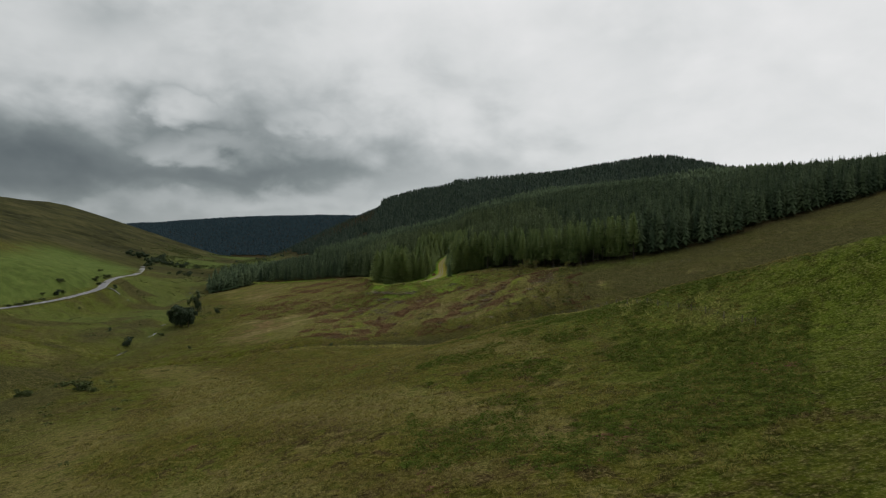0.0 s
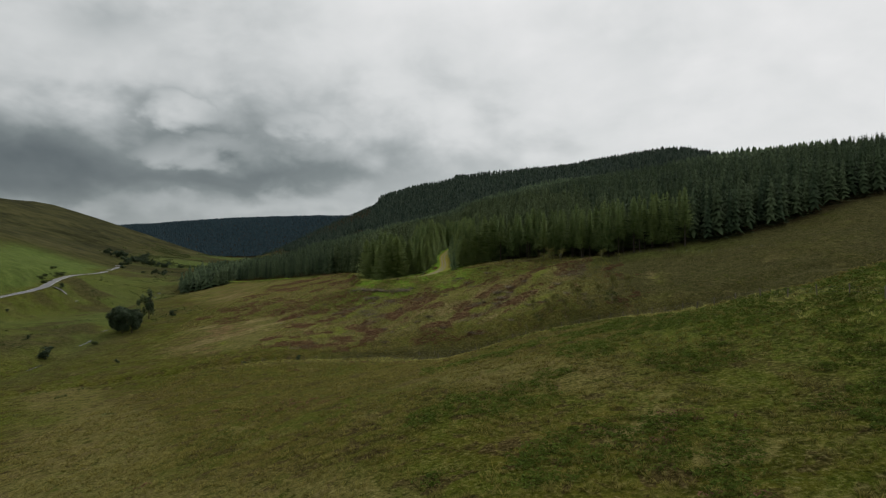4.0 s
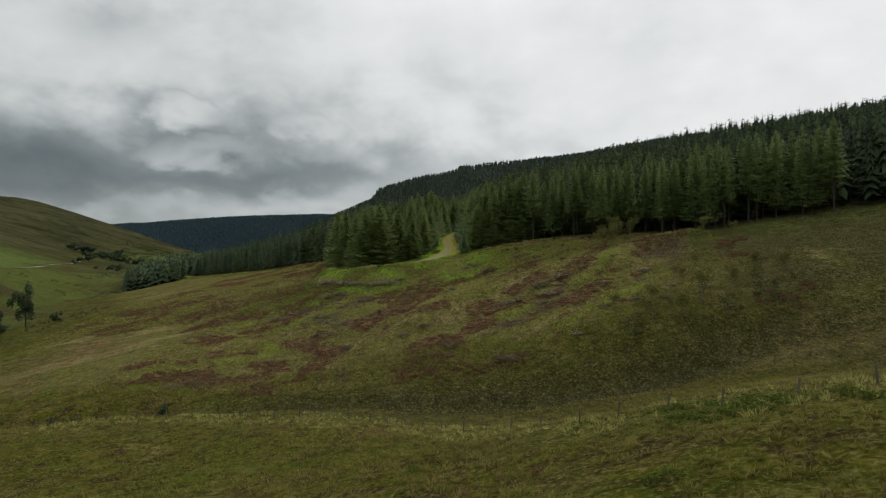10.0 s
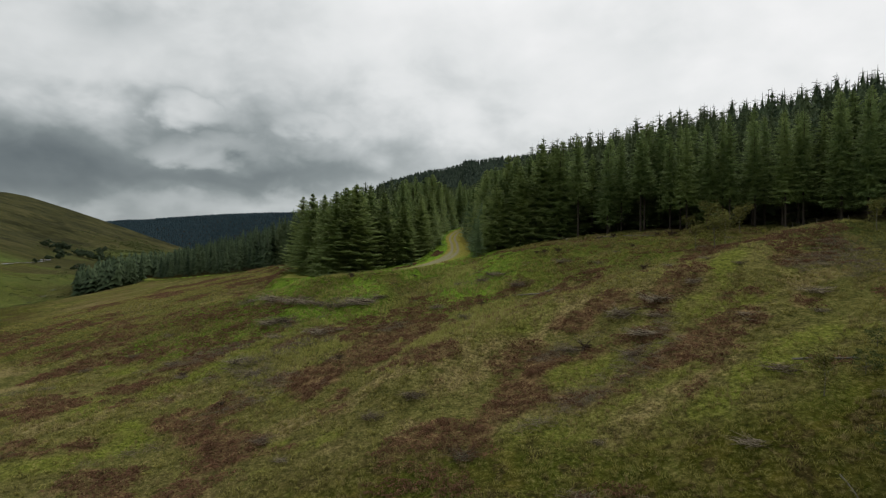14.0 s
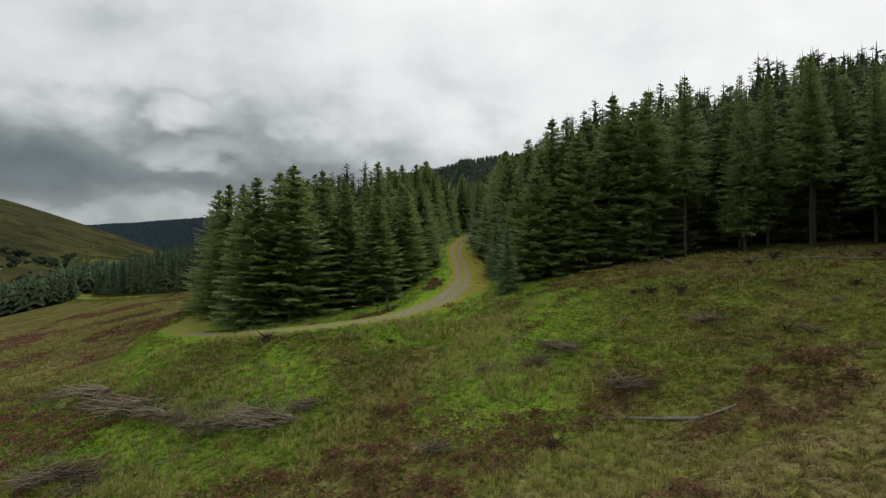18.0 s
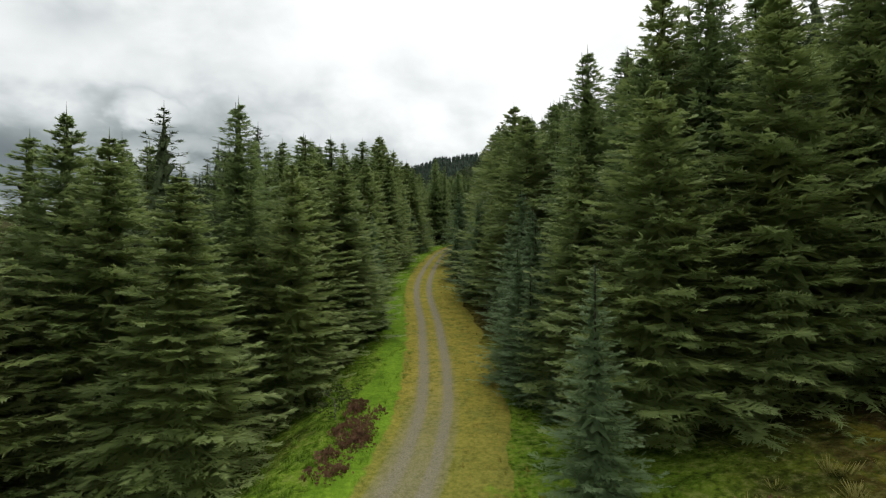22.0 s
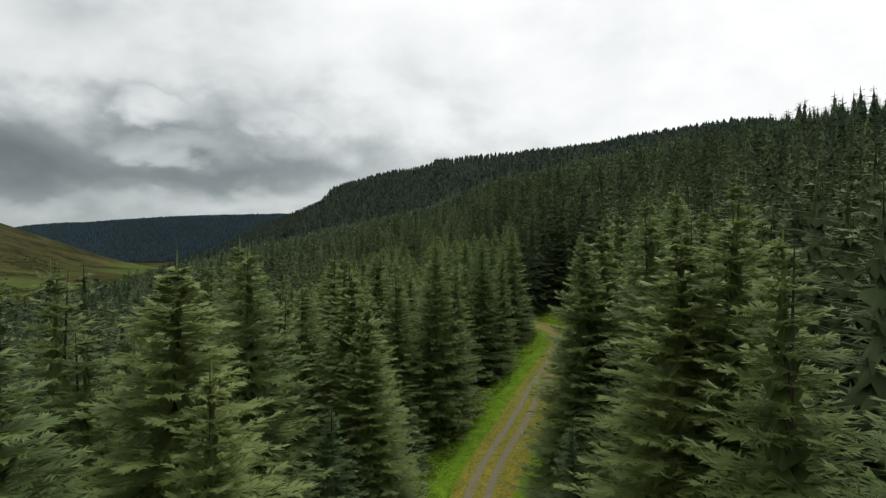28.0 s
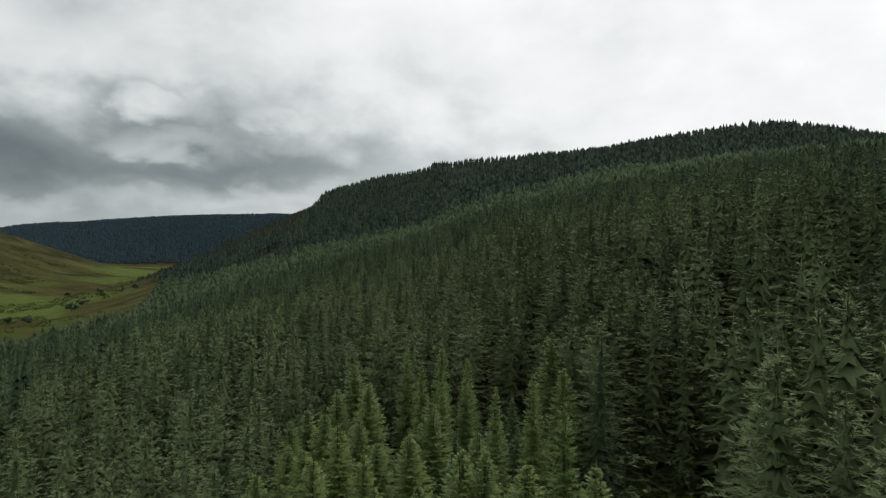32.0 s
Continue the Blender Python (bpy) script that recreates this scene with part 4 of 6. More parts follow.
def unit(v):
    return v / (np.linalg.norm(v, axis=-1, keepdims=True) + 1e-9)


UP = np.array([0.0, 0.0, 1.0])


def skirt_tree(seed, layers, spikes, power=0.80):
    """A far spruce of jagged, drooping skirts, 1 high and 1 in radius: verts, triangles, fresh growth, normals."""
    r = np.random.RandomState(seed)
    v, f, fr = [], [], []
    for k in range(layers):
        u = k / layers
        z = 0.06 + 0.90 * u
        rad = (1 - u) ** power * (0.92 + 0.16 * r.rand()) + 0.01
        top = min(1.0, z + 1.35 / layers + 0.03)
        n0 = len(v)
        v.append((0, 0, top))
        fr.append(0.15)
        a0 = r.rand() * 6.28
        for s in range(spikes):
            a = a0 + (s + 0.35 * (r.rand() - 0.5)) * 2 * math.pi / spikes
            q = rad * (0.62 + 0.60 * r.rand())
            v.append((q * math.cos(a), q * math.sin(a), z - 0.06 * (1 - u) + 0.09 * r.rand()))
            fr.append(0.5 + 0.5 * r.rand())
            a += math.pi / spikes
            q = rad * 0.46
            v.append((q * math.cos(a), q * math.sin(a), z + 0.35 / layers + 0.02))
            fr.append(0.1)
        m = 2 * spikes
        for s in range(m):
            f.append((n0, n0 + 1 + s, n0 + 1 + (s + 1) % m))
    v = np.array(v)
    rad = np.hypot(v[:, 0], v[:, 1])
    no = np.stack([v[:, 0] / (rad + 0.05), v[:, 1] / (rad + 0.05), np.full(len(v), 0.38)], 1) + r.uniform(-0.45, 0.45, (len(v), 3))
    no /= np.linalg.norm(no, axis=1)[:, None]
    return v, np.array(f), np.array(fr) * 0.35, no


def bough_crown(rng, tall, wide, clear, whorls, branches, laterals, teeth, droop=0.30, size=0.5, power=0.76, core=0.46, top=0.94):
    """Boughs of a spruce in whorls: a drooping spine, side twigs along it, and narrow shoots along each twig.
    Gives verts, triangles, fresh growth and normals."""
    r = np.random.RandomState(rng.randrange(1 << 30))
    V, FR, NO = [], [], []
    for k in range(whorls):
        u = 1 - (1 - min(max((k + r.uniform(-0.3, 0.3)) / (whorls - 0.4), 0.0), 0.985)) ** 1.22
        z0 = (clear + u * (0.985 - clear)) * tall
        reach = wide * min((1 - u) ** power, 1.85 * (1 - u)) * min(1.0, 0.88 + 1.2 * u) + 0.004 * tall
        turn = r.uniform(0, 6.28)
        for b in range(branches):
            az = turn + (b + r.uniform(-0.35, 0.35)) * 2 * math.pi / branches
            ln = reach * r.uniform(0.76, 1.12)
            rise = 0.38 * u ** 2 - 0.10 - (1 - u) * droop * r.uniform(0.5, 1.3)
            bend = 0.16 + 0.13 * (1 - u)
            zb = z0 + r.uniform(-0.32, 0.32) * tall / whorls
            out, side = np.array([math.cos(az), math.sin(az), 0]), np.array([-math.sin(az), math.cos(az), 0])
            part_size = min(1.0, 0.25 + 0.75 * ln / wide)
            n = max(3, int(round(laterals * part_size)))
            s0 = (np.arange(n) + r.uniform(0.1, 0.9, n)) / n
            sx = 0.10 + 0.90 * s0 ** 0.85
            sgn = np.where(np.arange(n) % 2 == 0, 1.0, -1.0)
            sgn[-1] = 0.15 * sgn[-1]
            slope = rise + 2 * bend * sx
            base = out * (ln * sx)[:, None]
            base[:, 2] = zb + ln * (rise * sx + bend * sx * sx)
            way = out * r.uniform(0.55, 0.95, n)[:, None] + side * (sgn * r.uniform(0.55, 1.0, n))[:, None]
            way[:, 2] = slope * 0.8 + r.uniform(-0.42, 0.2, n)
            way = unit(way)
            tl = (0.42 * ln * np.clip(1.12 - sx, 0.22, 0.8) + 0.010 * tall) * r.uniform(0.75, 1.25, n)
            # shoots along each twig, alternating, and one at its tip
            q = np.repeat(np.arange(n), teeth)
            j = np.tile(np.arange(teeth), n)
            f = np.where(j == teeth - 1, 0.0, 0.08 + 0.80 * (j + r.uniform(0.2, 0.8, len(j))) / teeth)
            p = base[q] + way[q] * (tl[q] * f)[:, None]
            perp = unit(np.cross(way[q], UP))
            lift = np.cross(perp, way[q])
            ss = np.where(j == teeth - 1, 0.0, np.where(j % 2 == 0, 1.0, -1.0)) * r.uniform(0.5, 1.0, len(j))
            ro = np.repeat(r.uniform(-0.9, 0.9, n), teeth) + r.uniform(-0.35, 0.35, len(j))
            flat = perp * np.cos(ro)[:, None] + lift * np.sin(ro)[:, None]
            go = unit(way[q] * 0.85 + flat * ss[:, None] + UP * r.uniform(-0.12, 0.22, len(j))[:, None])
            L = np.where(j == teeth - 1, 0.98 * tl[q], size * tl[q] * (1.05 - 0.55 * f) * r.uniform(0.75, 1.25, len(j))) + 0.004 * tall
            across = unit(np.cross(go, np.cross(flat, way[q])))
            w = (np.maximum(L * np.where(j == teeth - 1, 0.05, 0.12 if teeth < 3 else 0.17 if teeth < 4 else 0.13), 0.0018 * tall) * r.uniform(0.8, 1.2, len(j)))[:, None]
            p0, p1, tip = p - across * w, p + across * w, p + go * L[:, None]
            V.append(np.stack([p0, p1, tip], 1).reshape(-1, 3))
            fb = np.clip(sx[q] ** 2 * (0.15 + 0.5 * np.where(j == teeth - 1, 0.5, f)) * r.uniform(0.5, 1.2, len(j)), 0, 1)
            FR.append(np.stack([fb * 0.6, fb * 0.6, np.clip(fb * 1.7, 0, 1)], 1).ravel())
            geo = unit(np.cross(p1 - p0, tip - p0))
            soft = unit(out * 0.5 + UP * 0.8 + r.uniform(-0.35, 0.35, (len(j), 3)))
            geo = np.where(((geo * soft).sum(1) < 0)[:, None], -geo, geo)
            NO.append(np.repeat(unit(geo * 0.55 + soft * 0.7), 3, 0))
            # the bough's own stem
            tip = out * ln + UP * (zb + ln * (rise + bend))
            w = 0.010 * ln + 0.0012 * tall
            V.append(np.stack([UP * (zb - w), UP * (zb + w), tip]))
            FR.append(np.array([0.0, 0.0, 0.4]))
            NO.append(np.tile(unit(side * 0.4 + UP + out * 0.3), (3, 1)))
    # the leader: a thin spike with short upright shoots round it
    n = max(6, teeth * 2)
    hz = tall * np.linspace(0.945, 1.0, n)
    az = r.uniform(0, 6.28, n)
    way = np.stack([np.cos(az) * 0.75, np.sin(az) * 0.75, np.ones(n) * 0.8], 1)
    base = np.stack([np.zeros(n), np.zeros(n), hz], 1)
    flat = unit(np.cross(way, UP))
    L = tall * (1.02 - hz / tall) * 0.34 * (0.8 + 0.4 * r.rand(n))
    V.append(np.stack([base - flat * L[:, None] * 0.14, base + flat * L[:, None] * 0.14, base + way * L[:, None]], 1).reshape(-1, 3))
    FR.append(np.full(3 * n, 0.4))
    NO.append(np.repeat(unit(way), 3, 0))
    for az in (0.3, 1.35, 2.4):
        d = np.array([math.cos(az), math.sin(az), 0]) * 0.0035 * tall
        V.append(np.stack([UP * tall * 0.90 - d, UP * tall * 0.90 + d, UP * tall * 1.035]))
        FR.append(np.full(3, 0.3))
        NO.append(np.tile(unit(UP + d[::-1]), (3, 1)))
    verts, norms, fresh = np.concatenate(V), np.concatenate(NO), np.concatenate(FR)
    faces = np.arange(len(verts)).reshape(-1, 3)
    # the dense inner boughs round the stem; low fresh puts inner shade into the colour
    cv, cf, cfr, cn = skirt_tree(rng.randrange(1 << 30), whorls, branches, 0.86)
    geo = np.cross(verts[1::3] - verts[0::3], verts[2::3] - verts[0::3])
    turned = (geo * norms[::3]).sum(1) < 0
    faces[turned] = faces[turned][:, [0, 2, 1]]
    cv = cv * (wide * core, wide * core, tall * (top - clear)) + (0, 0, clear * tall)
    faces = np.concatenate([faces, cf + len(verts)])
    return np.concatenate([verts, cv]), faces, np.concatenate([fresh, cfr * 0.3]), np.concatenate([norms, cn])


def trunk_shape(rng, tall, radius, stubs, clear):
    lean = [rng.uniform(-0.012, 0.012) * tall for _ in range(2)]
    pieces = [tube([(lean[0] * s * s, lean[1] * s * s, tall * s * 1.005 - (0.4 if s == 0 else 0)) for s in (0, 0.06, 0.3, 0.6, 0.85, 1.0)],
                   [radius * 1.35, radius, radius * 0.8, radius * 0.5, radius * 0.2, 0.012], 6)]
    for _ in range(stubs):
        z, az, ln = rng.uniform(0.06, max(clear, 0.1)) * tall, rng.uniform(0, 6.28), rng.uniform(0.5, 1.9)
        d = Vector((math.cos(az), math.sin(az), rng.uniform(-0.3, 0.1)))
        pieces.append(tube([Vector((0, 0, z)), Vector((0, 0, z)) + d * ln * 0.5, Vector((0, 0, z)) + d * ln + Vector((0, 0, -0.1 * ln))], [0.035, 0.022, 0.008], 3))
    return join(pieces)


def conifer(seed, name, label, tall, wide, clear, whorls, branches, laterals, teeth, material, stubs=0, droop=0.3, group="spruces by the track", power=0.76):
    rng = random.Random(seed)
    tree = thing(name, label, "tree", group)
    v, f = trunk_shape(rng, tall, 0.0085 * tall + 0.02, stubs, clear)
    part("trunk", mesh_of("spruce_trunk", v, f, BARK, True), tree)
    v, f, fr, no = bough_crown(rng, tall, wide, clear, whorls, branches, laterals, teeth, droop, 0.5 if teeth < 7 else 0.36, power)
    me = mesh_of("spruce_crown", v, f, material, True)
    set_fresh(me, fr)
    me.normals_split_custom_set_from_vertices(no)
    part("crown", me, tree)
    return tree


FULL = "tall dark green spruce with boughs down to the ground"
POLE = "tall spruce with a bare lower trunk at the forest's edge"
YOUNG = "young blue-green spruce beside the forest track"
models = {
    "full": [conifer(11 + i, "spruce_tree", FULL, 20.0, w, 0.015, 32, 9, 18, 10, NEEDLE, 0, dr) for i, (w, dr) in enumerate(((4.5, 0.26), (4.0, 0.34), (5.0, 0.20)))],
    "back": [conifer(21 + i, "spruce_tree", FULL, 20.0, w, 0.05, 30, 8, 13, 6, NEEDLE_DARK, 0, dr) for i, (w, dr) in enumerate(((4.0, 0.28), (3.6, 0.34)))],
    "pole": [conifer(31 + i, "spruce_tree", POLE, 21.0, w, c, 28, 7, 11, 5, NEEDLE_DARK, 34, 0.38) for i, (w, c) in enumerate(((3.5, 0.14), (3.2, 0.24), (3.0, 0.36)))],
    "young": [conifer(51 + i, "young_spruce", YOUNG, 8.0, w, 0.03, 24, 8, 14, 9, NEEDLE_BLUE, 0, 0.12, "young spruces by the track", 0.95) for i, w in enumerate((2.3, 2.0))],
}
used = {id(t): False for k in models.values() for t in k}


def plant(kind, x, y, tall, rng, spread=1.0, label=""):
    pick = rng.choice(models[kind])
    base = 21.0 if kind == "pole" else 8.0 if kind == "young" else 20.0
    s = tall / base
    m = pose(x, y, ground_at(x, y) - 0.15, 0, 0, rng.uniform(0, 360)) @ Matrix.Diagonal((s * spread, s * spread, s, 1))
    if not used[id(pick)]:
        used[id(pick)] = True
        pick.matrix_basis = m
        t = pick
    else:
        pick_scale = pick.scale.copy()
        t = copy_thing(pick, m @ Matrix.Diagonal((1 / pick_scale[0], 1 / pick_scale[1], 1 / pick_scale[2], 1)))
    if label:
        t["label"] = label
    return t


def stand_height(x, y):
    """How tall the plantation grows at a place."""
    x, y = np.asarray(x, float), np.asarray(y, float)
    h = 20.5 + 1.5 * smooth(x, 0, 30) - 4.0 * smooth(y, 425, 480) * (1 - smooth(x, 10, 30)) - 2.0 * smooth(y, 480, 700)
    h = h + (0.8 * smooth(x, 12, 26) + 3.2 * smooth(x + 0.8 * (y - 325), 42, 62)) * smooth(x, 12, 26) * (1 - smooth(y, 385, 440)) * (1 - smooth(x, 100, 150))
    h = h * (1 - 0.58 * smooth(-x, 141, 150) * smooth(y, 1100, 1180)) * (1 + 0.45 * smooth(y, 1120, 1220) * smooth(x, -146, -140) * (1 - smooth(x, -60, 0)))
    return h * (1 + 0.10 * fbm(x, y, 40, 41, 2))


def lattice(x0, x1, y0, y1, step, seed):
    rng = np.random.RandomState(seed)
    a, b = np.meshgrid(np.arange(x0, x1, step), np.arange(y0, y1, step), indexing="ij")
    a = a + (np.arange(a.shape[1]) % 2) * step * 0.5
    return (a + rng.uniform(-0.36, 0.36, a.shape) * step).ravel(), (b + rng.uniform(-0.36, 0.36, b.shape) * step).ravel()


tx, ty = lattice(-262, 455, 318, 905, 4.6, 61)
tx2, ty2 = lattice(40, 300, 292, 316, 4.6, 64)
tx, ty = np.concatenate([tx, tx2]), np.concatenate([ty, ty2])
ok = in_wood(tx, ty)
tx, ty = tx[ok], ty[ok]
d_track, _ = polyline_distance(tx, ty, TRACK)
# distance from the corridor that the valley's air leaves open: the track and the glade before the wood
LINE = [(-6, 300), (-2, 345), (0, 403), (3, 440), (6, 500)]
d_line, _ = polyline_distance(tx, ty, LINE)
EDGE = [(-36, 345), (-27, 333), (-16, 333), (-9, 341), (3.5, 332), (9, 338), (19, 336.5), (26, 334), (32, 329), (38, 325), (46, 319.5), (57, 316), (73, 303), (94, 302)]
d_edge, _ = polyline_distance(tx, ty, EDGE)
score = np.minimum(np.minimum(d_track + 0.02 * np.maximum(ty - 400, 0) + 100 * (ty > 505) + 100 * (tx < -40), d_edge * 1.25 + 1.0), d_line) + 100 * ((ty > 456) & (tx > 20))
order = np.argsort(score)
near_ids = order[:320]
rng = random.Random(77)
for i in near_ids:
    x, y = float(tx[i]), float(ty[i])
    if -37 < x < -7 and y < 350.5 or 3 < x < 22 and y < 342:
        continue
    tall = float(stand_height(x, y)) * rng.uniform(0.86, 1.03)
    edge_right = x > 8 and y < 350 and d_edge[i] < 11
    if edge_right and x > 25:
        plant("pole", x, y, tall * 0.97, rng, rng.uniform(0.9, 1.1))
    elif d_track[i] < 9.0 and y > 345 and rng.random() < (1.0 if x > 2.5 and y < 372 and d_track[i] < 8.2 else 0.92 if x > 2.5 and y < 395 else 0.35):
        plant("young", x, y, rng.uniform(6.0, 11.5), rng, 1.3)
    else:
        close = (d_track[i] < 10.0 and y < 440) or (d_edge[i] < 5 and x < 14)
        tall *= 0.80 if d_track[i] < 11 and x < 0 and y < 400 else (0.74 if y < 354 else 0.95) if d_track[i] < 18 and -20 < x < 0 and 350 < y < 400 else 0.90 if d_track[i] < 9 and x < 0 else 0.93 if d_track[i] < 13 and x > 0 and y < 372 else 1.0
        spread = rng.uniform(1.6, 1.95) if x < 0 and d_track[i] < 12 and y < 410 else rng.uniform(1.35, 1.65)
        spread = min(spread, max(0.85, (d_track[i] - (2.4 if x > 2 and y > 405 else 1.6)) / (0.225 * tall)))
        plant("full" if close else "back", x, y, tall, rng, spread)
# the broad trees at the mouth of the track
for x, y, tall, spread in ((-28.3, 337.8, 19.5, 1.55), (-24.0, 339.5, 20.5, 1.75), (-27.5, 345.5, 20.5, 1.5), (-18.3, 346.0, 18.0, 1.5), (-13.2, 342.5, 15.0, 1.75), (-9.6, 349.8, 15.0, 1.25), (-22.0, 348.5, 20.0, 1.2), (-33.0, 347.5, 19.0, 1.2),
                           (8.6, 340.3, 15.5, 1.5), (6.6, 345.5, 13.0, 1.3), (14.0, 340.0, 18.5, 1.4), (19.0, 341.0, 23.0, 1.2), (12.0, 347.5, 22.0, 1.2), (-32.6, 345.0, 20.0, 1.1), (-41.0, 357.5, 20.0, 1.3), (-37.0, 351.5, 20.5, 1.3), (5.6, 372, 11.0, 1.2)):
    plant("full", x, y, tall, rng, spread)
for x, y, tall in ((3.9, 334.5, 9.0), (11.4, 364.8, 10.5), (5.4, 352, 10.0), (-7.0, 377, 9.0)):
    plant("young", x, y, tall, rng, 1.1)
for x, y, tall in ((-5.0, 362.5, 2.3), (-10.7, 331.6, 1.9), (4.6, 343.5, 2.6), (-28.5, 330.6, 1.6), (5.5, 391, 3.0), (-24.0, 331.2, 1.1)):
    plant("young", x, y, tall, rng, 1.25, "small self-sown spruce sapling on the grass verge")


# ---- the mass of the plantation ----
def bough_template(seed, tall, wide, whorls, branches, laterals, teeth, size, core=0.58):
    v, f, fr, no = bough_crown(random.Random(seed), tall, wide, 0.05, whorls, branches, laterals, teeth, 0.2, size, 0.74, core, 0.96)
    return v / (wide, wide, tall), f, fr, no


def forest(name, label, templates, x, y, tall, wide, material, seed, sink=0.3, soft=True):
    """Many trees as one mesh: each is a turned and scaled copy of a template."""
    r = np.random.RandomState(seed)
    z = height(x, y) - sink
    pick = r.randint(len(templates), size=len(x))
    vs, fs, frs, nos, tones, n = [], [], [], [], [], 0
    for k, (v, f, fr, no) in enumerate(templates):
        idx = np.where(pick == k)[0]
        if not len(idx):
            continue
        a = r.uniform(0, 6.28, len(idx))
        c, s = np.cos(a)[:, None], np.sin(a)[:, None]
        w, h = wide[idx][:, None], tall[idx][:, None]
        lx, ly = r.uniform(-0.02, 0.02, (2, len(idx), 1)) * h
        px = (v[None, :, 0] * c - v[None, :, 1] * s) * w + x[idx][:, None] + lx * v[None, :, 2]
        py = (v[None, :, 0] * s + v[None, :, 1] * c) * w + y[idx][:, None] + ly * v[None, :, 2]
        pz = v[None, :, 2] * h + z[idx][:, None]
        vs.append(np.stack([px, py, pz], -1).reshape(-1, 3))
        fs.append((f[None] + (np.arange(len(idx)) * len(v))[:, None, None]).reshape(-1, 3) + n)
        frs.append(np.tile(fr, len(idx)))
        tones.append(np.repeat(r.rand(len(idx)), len(v)))
        nos.append(np.stack([no[None, :, 0] * c - no[None, :, 1] * s, no[None, :, 0] * s + no[None, :, 1] * c, no[None, :, 2] + 0 * c], -1).reshape(-1, 3))
        n += len(idx) * len(v)
    me = mesh_of(name, np.concatenate(vs), np.concatenate(fs), material, soft)
    set_fresh(me, np.concatenate(frs))
    t = me.attributes.new("tone", "FLOAT", "POINT")
    t.data.foreach_set("value", np.concatenate(tones).astype(np.float32))
    if soft:
        me.normals_split_custom_set_from_vertices(np.concatenate(nos).astype(np.float32))
    return tagged(new(name, me), label, "forest", kind="stuff")


rest = np.ones(len(tx), bool)
rest[near_ids] = False
d_view, _ = polyline_distance(tx, ty, [(0, 300), (0, 430), (10, 560)])
fr_rng = np.random.RandomState(5)
hh = stand_height(tx, ty) * fr_rng.uniform(0.78, 1.08, len(tx))
ww = hh * fr_rng.uniform(0.24, 0.30, len(tx)) + 0.5
in_sight = (tx < 0.80 * ty + 20) & (fr_rng.rand(len(tx)) < 0.97)
rest &= in_sight
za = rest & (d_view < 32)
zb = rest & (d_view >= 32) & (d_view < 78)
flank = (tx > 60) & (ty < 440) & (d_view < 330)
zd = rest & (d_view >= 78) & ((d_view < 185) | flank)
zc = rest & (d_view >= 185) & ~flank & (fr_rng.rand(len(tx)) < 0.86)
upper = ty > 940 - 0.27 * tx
forest("spruce_plantation", "dense dark green spruce plantation beside the track", [bough_template(s, 18, 3.2, 18, 7, 6, 4, 0.62, 0.44) for s in (91, 92, 93)], tx[za], ty[za], hh[za], ww[za], FOREST, 1)
forest("spruce_plantation", "dense spruce plantation climbing the slope", [bough_template(s, 18, 3.2, 14, 5, 3, 3, 0.8) for s in (101, 102, 103, 104)], tx[zb], ty[zb], hh[zb], ww[zb], FOREST, 2)
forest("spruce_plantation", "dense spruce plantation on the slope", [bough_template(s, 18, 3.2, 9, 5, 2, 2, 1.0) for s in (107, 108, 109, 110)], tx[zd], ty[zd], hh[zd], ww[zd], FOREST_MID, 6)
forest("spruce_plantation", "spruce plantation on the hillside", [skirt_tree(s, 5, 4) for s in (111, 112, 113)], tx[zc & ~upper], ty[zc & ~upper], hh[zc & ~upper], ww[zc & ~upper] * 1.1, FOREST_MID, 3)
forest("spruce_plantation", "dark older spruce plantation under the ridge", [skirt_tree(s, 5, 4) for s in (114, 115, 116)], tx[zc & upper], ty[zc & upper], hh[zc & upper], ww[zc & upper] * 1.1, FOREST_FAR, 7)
fx, fy = lattice(-440, 1050, 330, 1470, 7.4, 62)
ok = in_wood(fx, fy) & ~((fx > -262) & (fx < 452) & (fy < 902)) & (fx < 0.80 * fy + 20) & (fy < 1330 - 0.41 * (fx + 140) + 55)
fx, fy = fx[ok], fy[ok]
fh = stand_height(fx, fy) * fr_rng.uniform(0.82, 1.08, len(fx))
gap = fbm(fx, fy, 70, 43, 3) < -0.50
keep = ~(gap & (fx < -130))
fx, fy, fh = fx[keep], fy[keep], fh[keep]
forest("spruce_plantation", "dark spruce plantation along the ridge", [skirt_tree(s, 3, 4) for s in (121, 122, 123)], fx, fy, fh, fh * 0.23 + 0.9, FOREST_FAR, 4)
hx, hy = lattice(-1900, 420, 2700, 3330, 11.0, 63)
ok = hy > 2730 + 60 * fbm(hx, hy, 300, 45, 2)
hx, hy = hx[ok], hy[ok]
forest("spruce_plantation", "distant dark spruce forest on a far hill", [skirt_tree(s, 2, 3) for s in (131, 132)], hx, hy, fr_rng.uniform(9, 17, len(hx)), np.full(len(hx), 11.5), FOREST_HAZE, 5)

# ---- the valley: road, stream, scrub, car ----
def ribbon(pts, width, lift, z_of=None):
    """A strip along a line: verts and quads."""
    v = []
    for i, p in enumerate(pts):
        a, b = pts[max(i - 1, 0)], pts[min(i + 1, len(pts) - 1)]
        d = Vector((b[0] - a[0], b[1] - a[1])).normalized()
        z = (z_of(p) if z_of else ground_at(*p)) + lift
        v += [(p[0] - d.y * width / 2, p[1] + d.x * width / 2, z), (p[0] + d.y * width / 2, p[1] - d.x * width / 2, z)]
    f = [(2 * i, 2 * i + 1, 2 * i + 3, 2 * i + 2) for i in range(len(pts) - 1)]
    return np.array(v), np.array(f)


